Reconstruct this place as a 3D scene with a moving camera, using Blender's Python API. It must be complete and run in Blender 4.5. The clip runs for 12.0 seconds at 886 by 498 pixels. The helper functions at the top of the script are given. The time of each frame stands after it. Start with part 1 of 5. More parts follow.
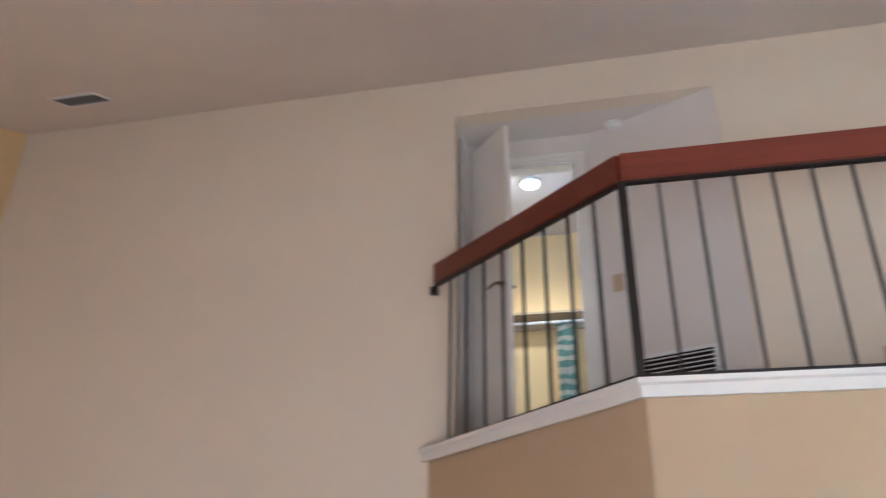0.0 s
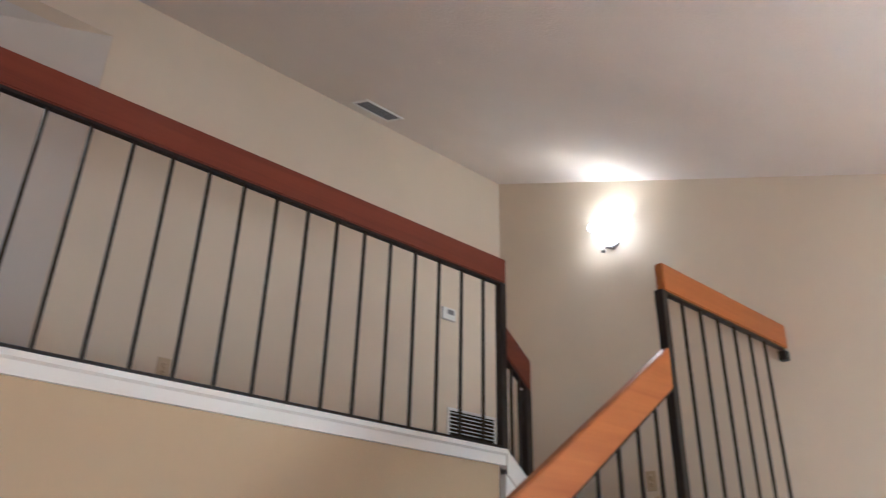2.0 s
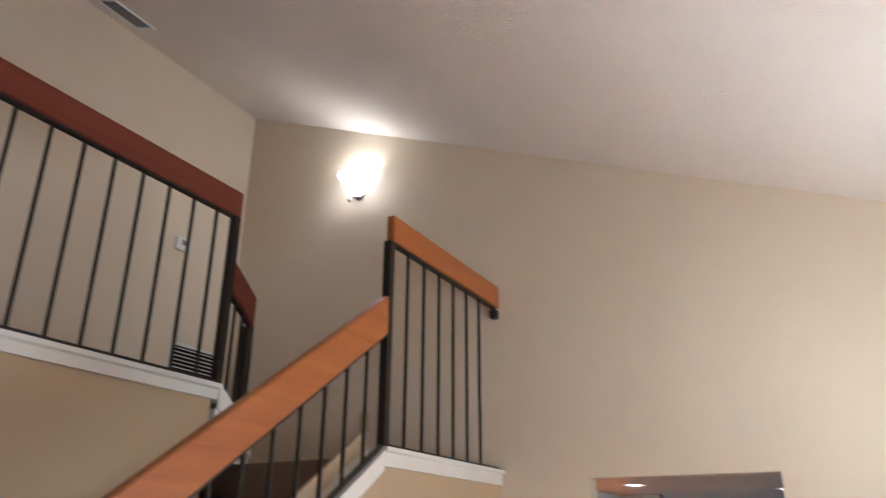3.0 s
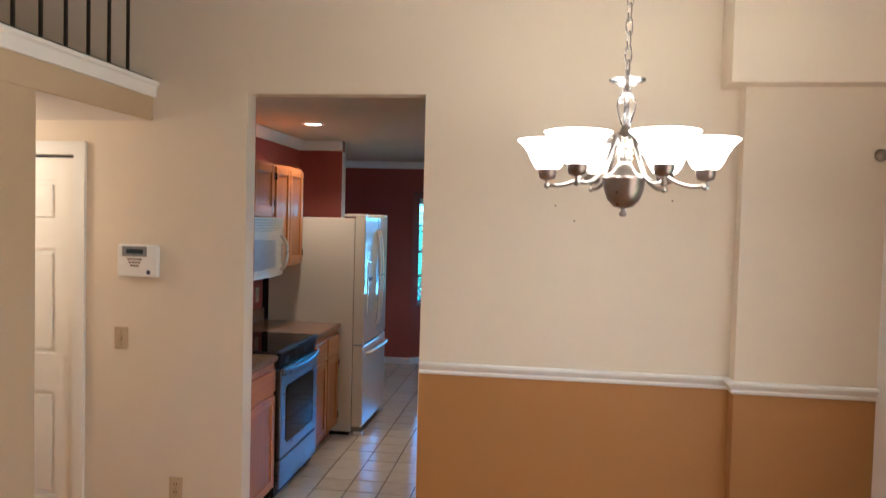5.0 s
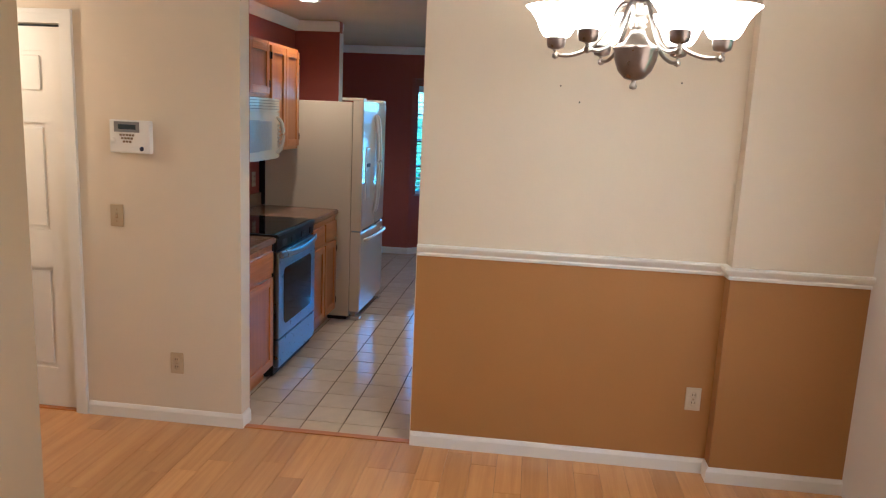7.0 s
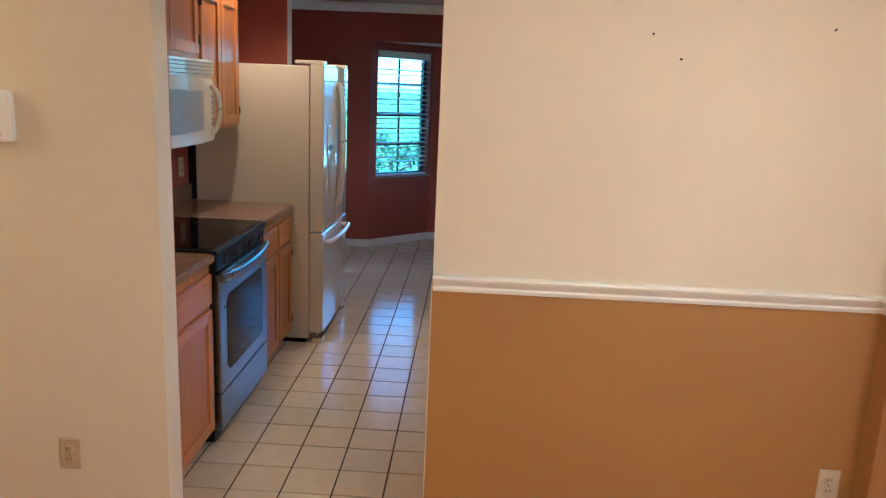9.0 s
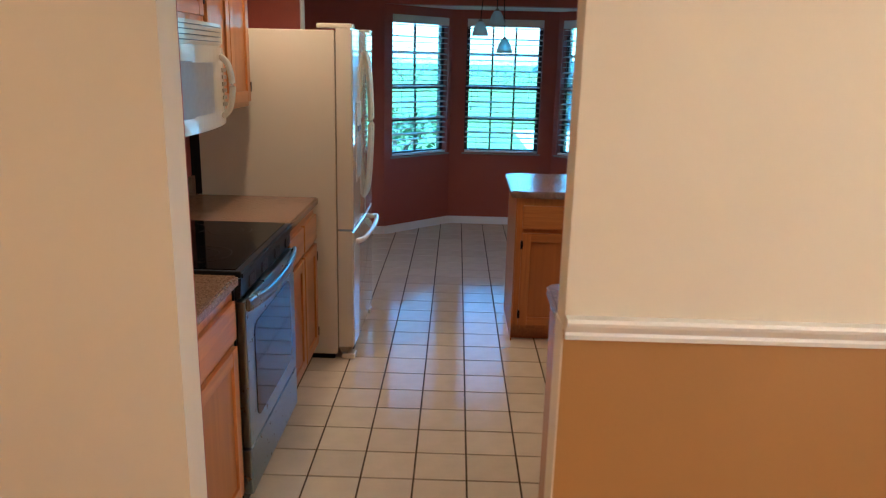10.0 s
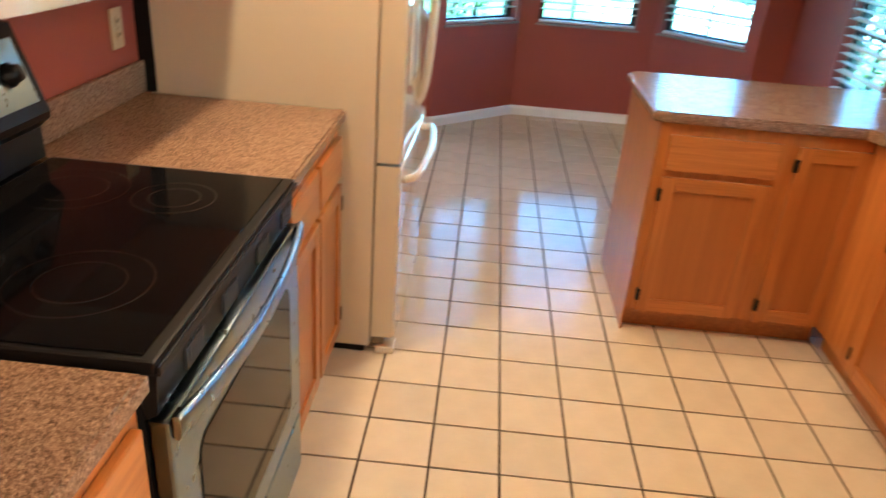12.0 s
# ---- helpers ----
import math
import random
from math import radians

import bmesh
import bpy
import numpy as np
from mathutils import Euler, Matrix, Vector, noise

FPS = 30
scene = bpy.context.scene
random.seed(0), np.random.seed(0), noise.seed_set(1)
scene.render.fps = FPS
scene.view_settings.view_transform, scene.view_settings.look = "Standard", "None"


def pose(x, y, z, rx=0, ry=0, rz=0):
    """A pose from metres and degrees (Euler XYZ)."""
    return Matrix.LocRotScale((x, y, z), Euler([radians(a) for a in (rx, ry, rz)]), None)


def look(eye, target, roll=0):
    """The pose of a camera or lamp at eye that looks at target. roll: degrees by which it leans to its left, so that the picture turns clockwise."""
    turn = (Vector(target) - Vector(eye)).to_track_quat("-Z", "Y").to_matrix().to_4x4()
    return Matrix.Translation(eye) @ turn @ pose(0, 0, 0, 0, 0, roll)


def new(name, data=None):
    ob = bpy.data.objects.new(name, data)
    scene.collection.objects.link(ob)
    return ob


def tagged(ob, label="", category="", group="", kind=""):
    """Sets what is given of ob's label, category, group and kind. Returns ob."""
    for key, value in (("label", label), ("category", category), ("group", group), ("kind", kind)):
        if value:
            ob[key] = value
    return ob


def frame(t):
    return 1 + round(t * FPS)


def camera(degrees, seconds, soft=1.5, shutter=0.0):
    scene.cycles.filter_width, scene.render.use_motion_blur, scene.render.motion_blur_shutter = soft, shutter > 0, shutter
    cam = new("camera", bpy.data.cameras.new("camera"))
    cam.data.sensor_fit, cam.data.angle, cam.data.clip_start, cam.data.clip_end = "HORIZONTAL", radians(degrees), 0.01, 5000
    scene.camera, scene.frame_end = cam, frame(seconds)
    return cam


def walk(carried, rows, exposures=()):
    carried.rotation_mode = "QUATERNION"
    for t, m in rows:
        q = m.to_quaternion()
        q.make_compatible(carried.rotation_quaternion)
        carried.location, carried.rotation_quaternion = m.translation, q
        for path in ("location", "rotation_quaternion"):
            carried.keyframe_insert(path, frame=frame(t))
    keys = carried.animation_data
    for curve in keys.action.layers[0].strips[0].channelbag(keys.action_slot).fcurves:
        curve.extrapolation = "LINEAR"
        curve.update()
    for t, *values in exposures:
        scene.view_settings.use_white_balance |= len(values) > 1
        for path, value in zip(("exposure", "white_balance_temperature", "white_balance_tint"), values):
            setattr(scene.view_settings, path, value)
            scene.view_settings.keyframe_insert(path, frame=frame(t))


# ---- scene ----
cam = camera(62.4, 12.0, soft=1.2, shutter=0.35)
PATH = [
    (0, (0.259, 0.188, 1.993), (-0.148, 1.95, 2.846), 0.9),
    (0.5, (0.308, 0.323, 2.044), (0.422, 2.126, 2.902), 0.9),
    (1, (0.331, 0.425, 2.09), (0.89, 2.135, 2.964), 1.1),
    (1.5, (0.309, 0.523, 2.092), (1.241, 2.059, 2.971), 1.5),
    (2, (0.349, 0.525, 2.09), (1.54, 1.881, 2.954), 1.4),
    (2.5, (0.375, 0.476, 2.065), (1.805, 1.616, 2.875), 1.1),
    (3, (0.415, 0.43, 2.049), (2.047, 1.312, 2.796), 0.3),
    (3.5, (0.448, 0.377, 2.032), (2.255, 0.989, 2.632), -0.7),
    (3.7, (0.483, 0.332, 2.019), (2.346, 0.859, 2.519), -0.9),
    (5.3, (0.693, 0.162, 1.706), (2.673, 0.391, 1.546), 1.8),
    (5.5, (0.696, 0.162, 1.693), (2.672, 0.387, 1.484), 1.7),
    (6, (0.69, 0.157, 1.683), (2.658, 0.377, 1.399), 2.2),
    (6.5, (0.674, 0.161, 1.672), (2.633, 0.395, 1.346), 2.4),
    (6.7, (0.677, 0.165, 1.674), (2.632, 0.406, 1.328), 2.5),
    (8.3, (1.325, 0.431, 1.66), (3.278, 0.59, 1.26), 2.55),
    (8.5, (1.463, 0.493, 1.653), (3.415, 0.638, 1.243), 2.6),
    (9, (1.890, 0.621, 1.644), (3.843, 0.679, 1.221), 2.5),
    (9.5, (2.257, 0.79, 1.607), (4.205, 0.814, 1.154), 2.3),
    (10, (2.609, 0.985, 1.622), (4.545, 1.012, 1.123), 1.4),
    (10.5, (3.0, 1.068, 1.621), (4.925, 1.067, 1.077), 1.1),
    (11, (3.442, 1.205, 1.6), (5.324, 0.981, 0.96), 2.1),
    (11.3, (3.637, 1.225, 1.605), (5.491, 0.948, 0.907), 2.7),
    (11.5, (3.799, 1.224, 1.579), (5.644, 0.983, 0.847), 2.9),
    (11.6, (3.883, 1.209, 1.583), (5.725, 1.029, 0.825), 2.7),
    (12, (4.124, 1.272, 1.532), (5.928, 1.342, 0.671), 4.5),
]
EXPOSURES = [
    (0.0, 4.31, 3700, 10),
    (0.5, 4.36, 3750, 12),
    (1.0, 4.25, 3860, 14),
    (2.0, 3.88, 3862, 11),
    (3.0, 3.53, 3965, 11),
    (3.7, 3.23, 4223, 11),
    (5.3, 3.14, 4274, 11),
    (6.5, 3.14, 4274, 11),
    (8.5, 3.39, 4420, 11),
    (9.5, 3.31, 4654, 13),
    (10.5, 3.41, 5109, 14),
    (11.0, 3.65, 5449, 16),
    (11.5, 4.26, 5366, 13),
    (12.0, 4.63, 5523, 13),
]
walk(cam, [(t, look(eye, target, roll)) for t, eye, target, roll in PATH], EXPOSURES)

# ---- light and picture ----
world = bpy.data.worlds.new("sky")
scene.world = world
world.use_nodes = True
wn = world.node_tree.nodes
sky = wn.new("ShaderNodeTexSky")
sky.sky_type, sky.sun_disc = "NISHITA", False
sky.sun_elevation, sky.sun_rotation = radians(50), radians(-57)
wn["Background"].inputs["Strength"].default_value = 0.15
world.node_tree.links.new(sky.outputs[0], wn["Background"].inputs["Color"])
sun = new("sun", bpy.data.lights.new("sun", "SUN"))
sun.data.energy, sun.data.angle, sun.data.color = 3.5, radians(10), (1, 0.97, 0.92)
sun.matrix_world = look((0, 0, 30), (14, -9, 0))
tagged(sun, kind="structure")

WARM = (1.0, 0.68, 0.34)
DIM = 0.55  # strength of the lamps beside the daylight


def lamp(name, at, watts, color=WARM, size=0.05):
    ob = new(name, bpy.data.lights.new(name, "POINT"))
    ob.data.energy, ob.data.color, ob.data.shadow_soft_size = watts * DIM, color, size
    ob.location = at
    return ob


def spot(name, at, watts, color=WARM):
    """A recessed lamp that shines down only."""
    ob = new(name, bpy.data.lights.new(name, "SPOT"))
    ob.data.energy, ob.data.color, ob.data.shadow_soft_size = watts * DIM, color, 0.06
    ob.data.spot_size, ob.data.spot_blend = radians(150), 0.5
    ob.location = at
    return ob


def area_fill(name, eye, target, w, h, watts, color=(0.55, 0.78, 1.0)):
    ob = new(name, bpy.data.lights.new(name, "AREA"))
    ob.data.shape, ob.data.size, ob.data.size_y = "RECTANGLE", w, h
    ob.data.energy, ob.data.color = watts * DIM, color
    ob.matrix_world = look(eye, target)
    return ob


# warm fill lamps added out of view, in front of the covered south windows
area_fill("fill_light_south", (1.58, -1.30, 1.25), (1.58, 2.0, 1.4), 1.9, 1.6, 9.5, (1.0, 0.71, 0.40))
area_fill("fill_light_west", (-2.4, -1.30, 1.5), (-2.4, 2.0, 1.9), 2.2, 1.7, 3.6, (1.0, 0.72, 0.43))

# ---- materials ----
def material(name, color, rough=0.5, metal=0.0, vary=0.08, scale=6.0, bump=0.0, bump_scale=200.0, color2=None, coat=0.0, spec=0.5, per_object=0.0):
    """A painted or moulded surface with broad stains and a fine grain."""
    m = bpy.data.materials.new(name)
    m.use_nodes = True
    n, l = m.node_tree.nodes, m.node_tree.links
    b = n["Principled BSDF"]
    b.inputs["Roughness"].default_value, b.inputs["Metallic"].default_value = rough, metal
    b.inputs["Coat Weight"].default_value = coat
    b.inputs["Specular IOR Level"].default_value = spec
    co = n.new("ShaderNodeTexCoord")
    no = n.new("ShaderNodeTexNoise")
    no.inputs["Scale"].default_value, no.inputs["Detail"].default_value = scale, 5
    l.new(co.outputs["Object"], no.inputs["Vector"])
    mix = n.new("ShaderNodeMix")
    mix.data_type = "RGBA"
    c2 = color2 or tuple(c * (1 - vary) for c in color)
    mix.inputs[6].default_value, mix.inputs[7].default_value = (*color, 1), (*c2, 1)
    ramp = n.new("ShaderNodeMapRange")
    ramp.inputs["From Min"].default_value, ramp.inputs["From Max"].default_value = 0.3, 0.7
    l.new(no.outputs["Fac"], ramp.inputs["Value"])
    l.new(ramp.outputs[0], mix.inputs[0])
    out = mix.outputs[2]
    if per_object:
        info = n.new("ShaderNodeObjectInfo")
        hsv = n.new("ShaderNodeHueSaturation")
        rng = n.new("ShaderNodeMapRange")
        rng.inputs["To Min"].default_value, rng.inputs["To Max"].default_value = 1 - per_object, 1 + per_object
        l.new(info.outputs["Random"], rng.inputs["Value"])
        l.new(rng.outputs[0], hsv.inputs["Value"])
        l.new(out, hsv.inputs["Color"])
        out = hsv.outputs["Color"]
    l.new(out, b.inputs["Base Color"])
    rr = n.new("ShaderNodeMapRange")
    rr.inputs["To Min"].default_value, rr.inputs["To Max"].default_value = max(0.02, rough * 0.9), min(1, rough * 1.12)
    l.new(no.outputs["Fac"], rr.inputs["Value"])
    l.new(rr.outputs[0], b.inputs["Roughness"])
    if bump:
        fine = n.new("ShaderNodeTexNoise")
        fine.inputs["Scale"].default_value, fine.inputs["Detail"].default_value = bump_scale, 3
        l.new(co.outputs["Object"], fine.inputs["Vector"])
        bp = n.new("ShaderNodeBump")
        bp.inputs["Strength"].default_value, bp.inputs["Distance"].default_value = bump, 0.004
        l.new(fine.outputs["Fac"], bp.inputs["Height"])
        l.new(bp.outputs[0], b.inputs["Normal"])
    return m


def wood(name, light, dark, rough=0.35, axis=0, grain=1.0, coat=0.4, per_object=0.06):
    """Straight-grained varnished timber; axis is the way the grain runs."""
    m = bpy.data.materials.new(name)
    m.use_nodes = True
    n, l = m.node_tree.nodes, m.node_tree.links
    b = n["Principled BSDF"]
    b.inputs["Roughness"].default_value, b.inputs["Coat Weight"].default_value = rough, coat
    b.inputs["Coat Roughness"].default_value = 0.2
    co, mp = n.new("ShaderNodeTexCoord"), n.new("ShaderNodeMapping")
    s = [28 * grain, 28 * grain, 28 * grain]
    s[axis] = 1.3 * grain
    mp.inputs["Scale"].default_value = s
    l.new(co.outputs["Object"], mp.inputs["Vector"])
    info = n.new("ShaderNodeObjectInfo")
    shift = n.new("ShaderNodeVectorMath")
    shift.operation = "ADD"
    sc = n.new("ShaderNodeMath")
    sc.operation, sc.inputs[1].default_value = "MULTIPLY", 40.0
    l.new(info.outputs["Random"], sc.inputs[0])
    l.new(mp.outputs[0], shift.inputs[0])
    l.new(sc.outputs[0], shift.inputs[1])
    no = n.new("ShaderNodeTexNoise")
    no.inputs["Scale"].default_value, no.inputs["Detail"].default_value, no.inputs["Roughness"].default_value = 1.6, 7, 0.62
    no.inputs["Distortion"].default_value = 0.6
    l.new(shift.outputs[0], no.inputs["Vector"])
    rp = n.new("ShaderNodeValToRGB")
    rp.color_ramp.elements[0].position, rp.color_ramp.elements[1].position = 0.33, 0.66
    rp.color_ramp.elements[0].color, rp.color_ramp.elements[1].color = (*dark, 1), (*light, 1)
    l.new(no.outputs["Fac"], rp.inputs["Fac"])
    hsv = n.new("ShaderNodeHueSaturation")
    rng = n.new("ShaderNodeMapRange")
    rng.inputs["To Min"].default_value, rng.inputs["To Max"].default_value = 1 - per_object, 1 + per_object
    l.new(info.outputs["Random"], rng.inputs["Value"])
    l.new(rng.outputs[0], hsv.inputs["Value"])
    l.new(rp.outputs["Color"], hsv.inputs["Color"])
    l.new(hsv.outputs["Color"], b.inputs["Base Color"])
    bp = n.new("ShaderNodeBump")
    bp.inputs["Strength"].default_value, bp.inputs["Distance"].default_value = 0.12, 0.002
    l.new(no.outputs["Fac"], bp.inputs["Height"])
    l.new(bp.outputs[0], b.inputs["Normal"])
    return m


def speckle(name, base, spots, rough=0.35, scale=260.0):
    """Laminate with a granite fleck."""
    m = bpy.data.materials.new(name)
    m.use_nodes = True
    n, l = m.node_tree.nodes, m.node_tree.links
    b = n["Principled BSDF"]
    b.inputs["Roughness"].default_value = rough
    b.inputs["Specular IOR Level"].default_value = 0.3
    co, no, big = n.new("ShaderNodeTexCoord"), n.new("ShaderNodeTexNoise"), n.new("ShaderNodeTexVoronoi")
    no.inputs["Scale"].default_value, no.inputs["Detail"].default_value, no.inputs["Roughness"].default_value = scale, 4, 0.8
    big.inputs["Scale"].default_value = scale * 0.9
    l.new(co.outputs["Object"], no.inputs["Vector"])
    l.new(co.outputs["Object"], big.inputs["Vector"])
    rp = n.new("ShaderNodeValToRGB")
    rp.color_ramp.interpolation = "LINEAR"
    e = rp.color_ramp.elements
    e[0].position, e[0].color = 0.36, (*spots[0], 1)
    e[1].position, e[1].color = 0.64, (*spots[1], 1)
    mid = e.new(0.5)
    mid.color = (*base, 1)
    l.new(no.outputs["Fac"], rp.inputs["Fac"])
    mix = n.new("ShaderNodeMix")
    mix.data_type, mix.blend_type = "RGBA", "MIX"
    mix.inputs[0].default_value = 0.35
    l.new(rp.outputs["Color"], mix.inputs[6])
    sep = n.new("ShaderNodeValToRGB")
    sep.color_ramp.elements[0].color, sep.color_ramp.elements[1].color = (*spots[0], 1), (*spots[1], 1)
    l.new(big.outputs["Color"], sep.inputs["Fac"])
    l.new(sep.outputs["Color"], mix.inputs[7])
    l.new(mix.outputs[2], b.inputs["Base Color"])
    return m


def glow(name, color, strength, base=(0.9, 0.88, 0.82)):
    m = bpy.data.materials.new(name)
    m.use_nodes = True
    b = m.node_tree.nodes["Principled BSDF"]
    b.inputs["Base Color"].default_value = (*base, 1)
    b.inputs["Roughness"].default_value = 0.4
    b.inputs["Emission Color"].default_value = (*color, 1)
    b.inputs["Emission Strength"].default_value = strength
    return m


def clear_glass(name, tint=(1, 1, 1)):
    m = bpy.data.materials.new(name)
    m.use_nodes = True
    b = m.node_tree.nodes["Principled BSDF"]
    b.inputs["Base Color"].default_value = (*tint, 1)
    b.inputs["Roughness"].default_value = 0.02
    b.inputs["Transmission Weight"].default_value = 1.0
    b.inputs["IOR"].default_value = 1.45
    return m


CREAM = material("cream_wall_paint", (0.71, 0.615, 0.47), 0.75, vary=0.04, scale=1.3, bump=0.10, bump_scale=90)
TAN = material("tan_wall_paint", (0.50, 0.385, 0.225), 0.7, vary=0.05, scale=1.5, bump=0.10, bump_scale=90)
OCHRE = material("ochre_wainscot_paint", (0.385, 0.190, 0.044), 0.6, vary=0.07, scale=1.2, bump=0.10, bump_scale=90)
RED = material("brick_red_paint", (0.32, 0.068, 0.042), 0.5, vary=0.07, scale=1.5, bump=0.2, bump_scale=90)
PALE = material("pale_hall_paint", (0.70, 0.65, 0.59), 0.8, vary=0.04, scale=1.5, bump=0.15)
YELLOW = material("yellow_wall_paint", (0.74, 0.56, 0.25), 0.75, vary=0.05, scale=2.0)
CEIL = material("textured_ceiling_paint", (0.74, 0.68, 0.62), 0.9, vary=0.05, scale=2.0, bump=0.9, bump_scale=75)
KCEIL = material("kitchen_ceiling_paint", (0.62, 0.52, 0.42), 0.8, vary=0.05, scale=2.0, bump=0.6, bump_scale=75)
TRIM = material("white_trim_paint", (0.80, 0.78, 0.73), 0.4, vary=0.05, scale=5.0)
DOORW = material("white_door_paint", (0.80, 0.77, 0.70), 0.4, vary=0.05, scale=4.0)
RAILW = wood("mahogany_stained_rail", (0.155, 0.030, 0.008), (0.115, 0.021, 0.006), 0.5, 0, 0.5, 0.05)
RAILL = wood("orange_stained_rail", (0.37, 0.125, 0.012), (0.29, 0.090, 0.008), 0.45, 0, 0.5, 0.08)
IRON = material("black_iron", (0.019, 0.015, 0.013), 0.42, 0.3, vary=0.2, scale=20)
CARPET = material("grey_brown_carpet", (0.27, 0.21, 0.16), 0.95, vary=0.25, scale=60, bump=1.0, bump_scale=400)
GROUT = material("brown_grout", (0.065, 0.036, 0.021), 0.9, vary=0.2, scale=12)
TILE = material("cream_ceramic_tile", (0.66, 0.55, 0.40), 0.13, vary=0.10, scale=9.0, bump=0.12, bump_scale=60, spec=0.32, per_object=0.05)
PLANK = wood("honey_laminate", (0.60, 0.325, 0.105), (0.47, 0.23, 0.065), 0.3, 0, 0.5, 0.3, 0.14)
OAKX = wood("oak_grain_along_x", (0.52, 0.190, 0.036), (0.37, 0.120, 0.021), 0.35, 0)
OAKY = wood("oak_grain_along_y", (0.52, 0.190, 0.036), (0.37, 0.120, 0.021), 0.35, 1)
OAKZ = wood("oak_grain_upright", (0.52, 0.190, 0.036), (0.37, 0.120, 0.021), 0.35, 2)
COUNTER = speckle("brown_speckled_laminate", (0.21, 0.112, 0.066), ((0.058, 0.032, 0.02), (0.46, 0.30, 0.19)), 0.22, 150.0)
BISQUE = material("bisque_enamel", (0.70, 0.62, 0.48), 0.22, vary=0.02, scale=3, coat=0.5)
GLOSSY = material("glossy_bisque_enamel", (0.70, 0.62, 0.48), 0.09, vary=0.02, scale=3, coat=0.8)
MESH = material("grey_mesh_glass", (0.30, 0.27, 0.23), 0.3, vary=0.1, scale=40, coat=0.15)
# darker bisque; on the dispenser plate the colour stands for shade
BISQUE_DARK = material("bisque_shaded_plastic", (0.30, 0.26, 0.20), 0.4, vary=0.03)
# brushed steel; blue of the reflected windows is partly put into its colour
STEEL = material("blue_sheen_steel", (0.26, 0.35, 0.42), 0.28, 1.0, vary=0.06, scale=30)
STEEL.node_tree.nodes["Principled BSDF"].inputs["Anisotropic"].default_value = 0.85
STEEL.node_tree.nodes["Principled BSDF"].inputs["Anisotropic Rotation"].default_value = 0.25
NICKEL = material("brushed_nickel", (0.33, 0.29, 0.25), 0.33, 1.0, vary=0.08, scale=40)
BRONZE = material("dark_nickel_bowl", (0.22, 0.17, 0.14), 0.28, 0.9, vary=0.2, scale=30)
BLACKGLASS = material("black_ceramic_glass", (0.005, 0.005, 0.006), 0.06, vary=0.1, scale=4, spec=0.12)
BLACK = material("black_plastic", (0.007, 0.007, 0.008), 0.4, vary=0.1, scale=20, spec=0.18)
SINKM = material("black_composite_sink", (0.02, 0.02, 0.022), 0.4, vary=0.3, scale=60)
ALMOND = material("almond_plastic", (0.50, 0.39, 0.235), 0.45, vary=0.03)
IVORY = material("ivory_plastic", (0.60, 0.49, 0.33), 0.45, vary=0.03)
WHITEP = material("white_plastic", (0.78, 0.77, 0.74), 0.4, vary=0.03)
RUBBER = material("brown_rubber_keys", (0.22, 0.16, 0.10), 0.6, vary=0.05)
GREYP = material("grey_plastic", (0.20, 0.20, 0.21), 0.4, vary=0.06)
BRASS = material("aged_brass", (0.35, 0.24, 0.11), 0.35, 1.0, vary=0.15, scale=30)
WINDARK = material("dark_bronze_window_frame", (0.012, 0.018, 0.022), 0.4, vary=0.15, scale=10)
SILL = material("grey_brown_sill", (0.30, 0.25, 0.22), 0.4, vary=0.12, scale=9)
SLAT = material("white_blind_slat", (0.72, 0.70, 0.66), 0.45, vary=0.04, scale=8)
# tint added to turn the light through the panes and its reflections blue
GLASS = clear_glass("blue_tinted_window_glass", (0.38, 0.86, 0.97))
CRYSTAL = clear_glass("crystal_glass")
SHADE = glow("lit_frosted_glass", (1.0, 0.75, 0.43), 3.0)
SHADE_S = glow("lit_sconce_glass", (1.0, 0.77, 0.47), 1.0)
SHADE_OFF = material("pale_blue_glass_shade", (0.70, 0.84, 0.90), 0.3, vary=0.05)
SHADE_OFF.node_tree.nodes["Principled BSDF"].inputs["Transmission Weight"].default_value = 0.75
BULB = glow("lit_bulb", (1.0, 0.72, 0.44), 2.0)


# ---- mesh helpers ----
def thing(name, label, category, at=(0, 0, 0), group="", kind=""):
    ob = new(name)
    ob.location = at
    return tagged(ob, label, category, group, kind)


def part(name, bm, mat, parent=None, label="", m=None):
    """Links a bmesh as one mesh object; its coordinates are those of the world, or of the frame m."""
    me = bpy.data.meshes.new(name)
    if m is not None:
        bmesh.ops.transform(bm, matrix=m, verts=bm.verts)
    bmesh.ops.recalc_face_normals(bm, faces=bm.faces)
    bm.to_mesh(me)
    bm.free()
    me.materials.append(mat)
    ob = new(name, me)
    if parent:
        base, p = Vector((0, 0, 0)), parent
        while p:
            base += p.location
            p = p.parent
        me.transform(Matrix.Translation(-base))
        ob.parent = parent
    if label:
        ob["label"] = label
    return ob


def setting(name, bm, mat, label, category):
    return tagged(part(name, bm, mat), label, category, "", "structure")


def box(bm, x0, x1, y0, y1, z0, z1, bevel=0.0, m=None):
    x0, x1, y0, y1, z0, z1 = min(x0, x1), max(x0, x1), min(y0, y1), max(y0, y1), min(z0, z1), max(z0, z1)
    r = bmesh.ops.create_cube(bm, size=1)
    vs = r["verts"]
    bmesh.ops.scale(bm, vec=(x1 - x0, y1 - y0, z1 - z0), verts=vs)
    bmesh.ops.translate(bm, vec=((x0 + x1) / 2, (y0 + y1) / 2, (z0 + z1) / 2), verts=vs)
    if m is not None:
        bmesh.ops.transform(bm, matrix=m, verts=vs)
    if bevel:
        es = list({e for v in vs for e in v.link_edges})
        bmesh.ops.bevel(bm, geom=es, offset=bevel, segments=2, affect="EDGES", profile=0.6)
    return bm


def B(*a, **k):
    return box(bmesh.new(), *a, **k)


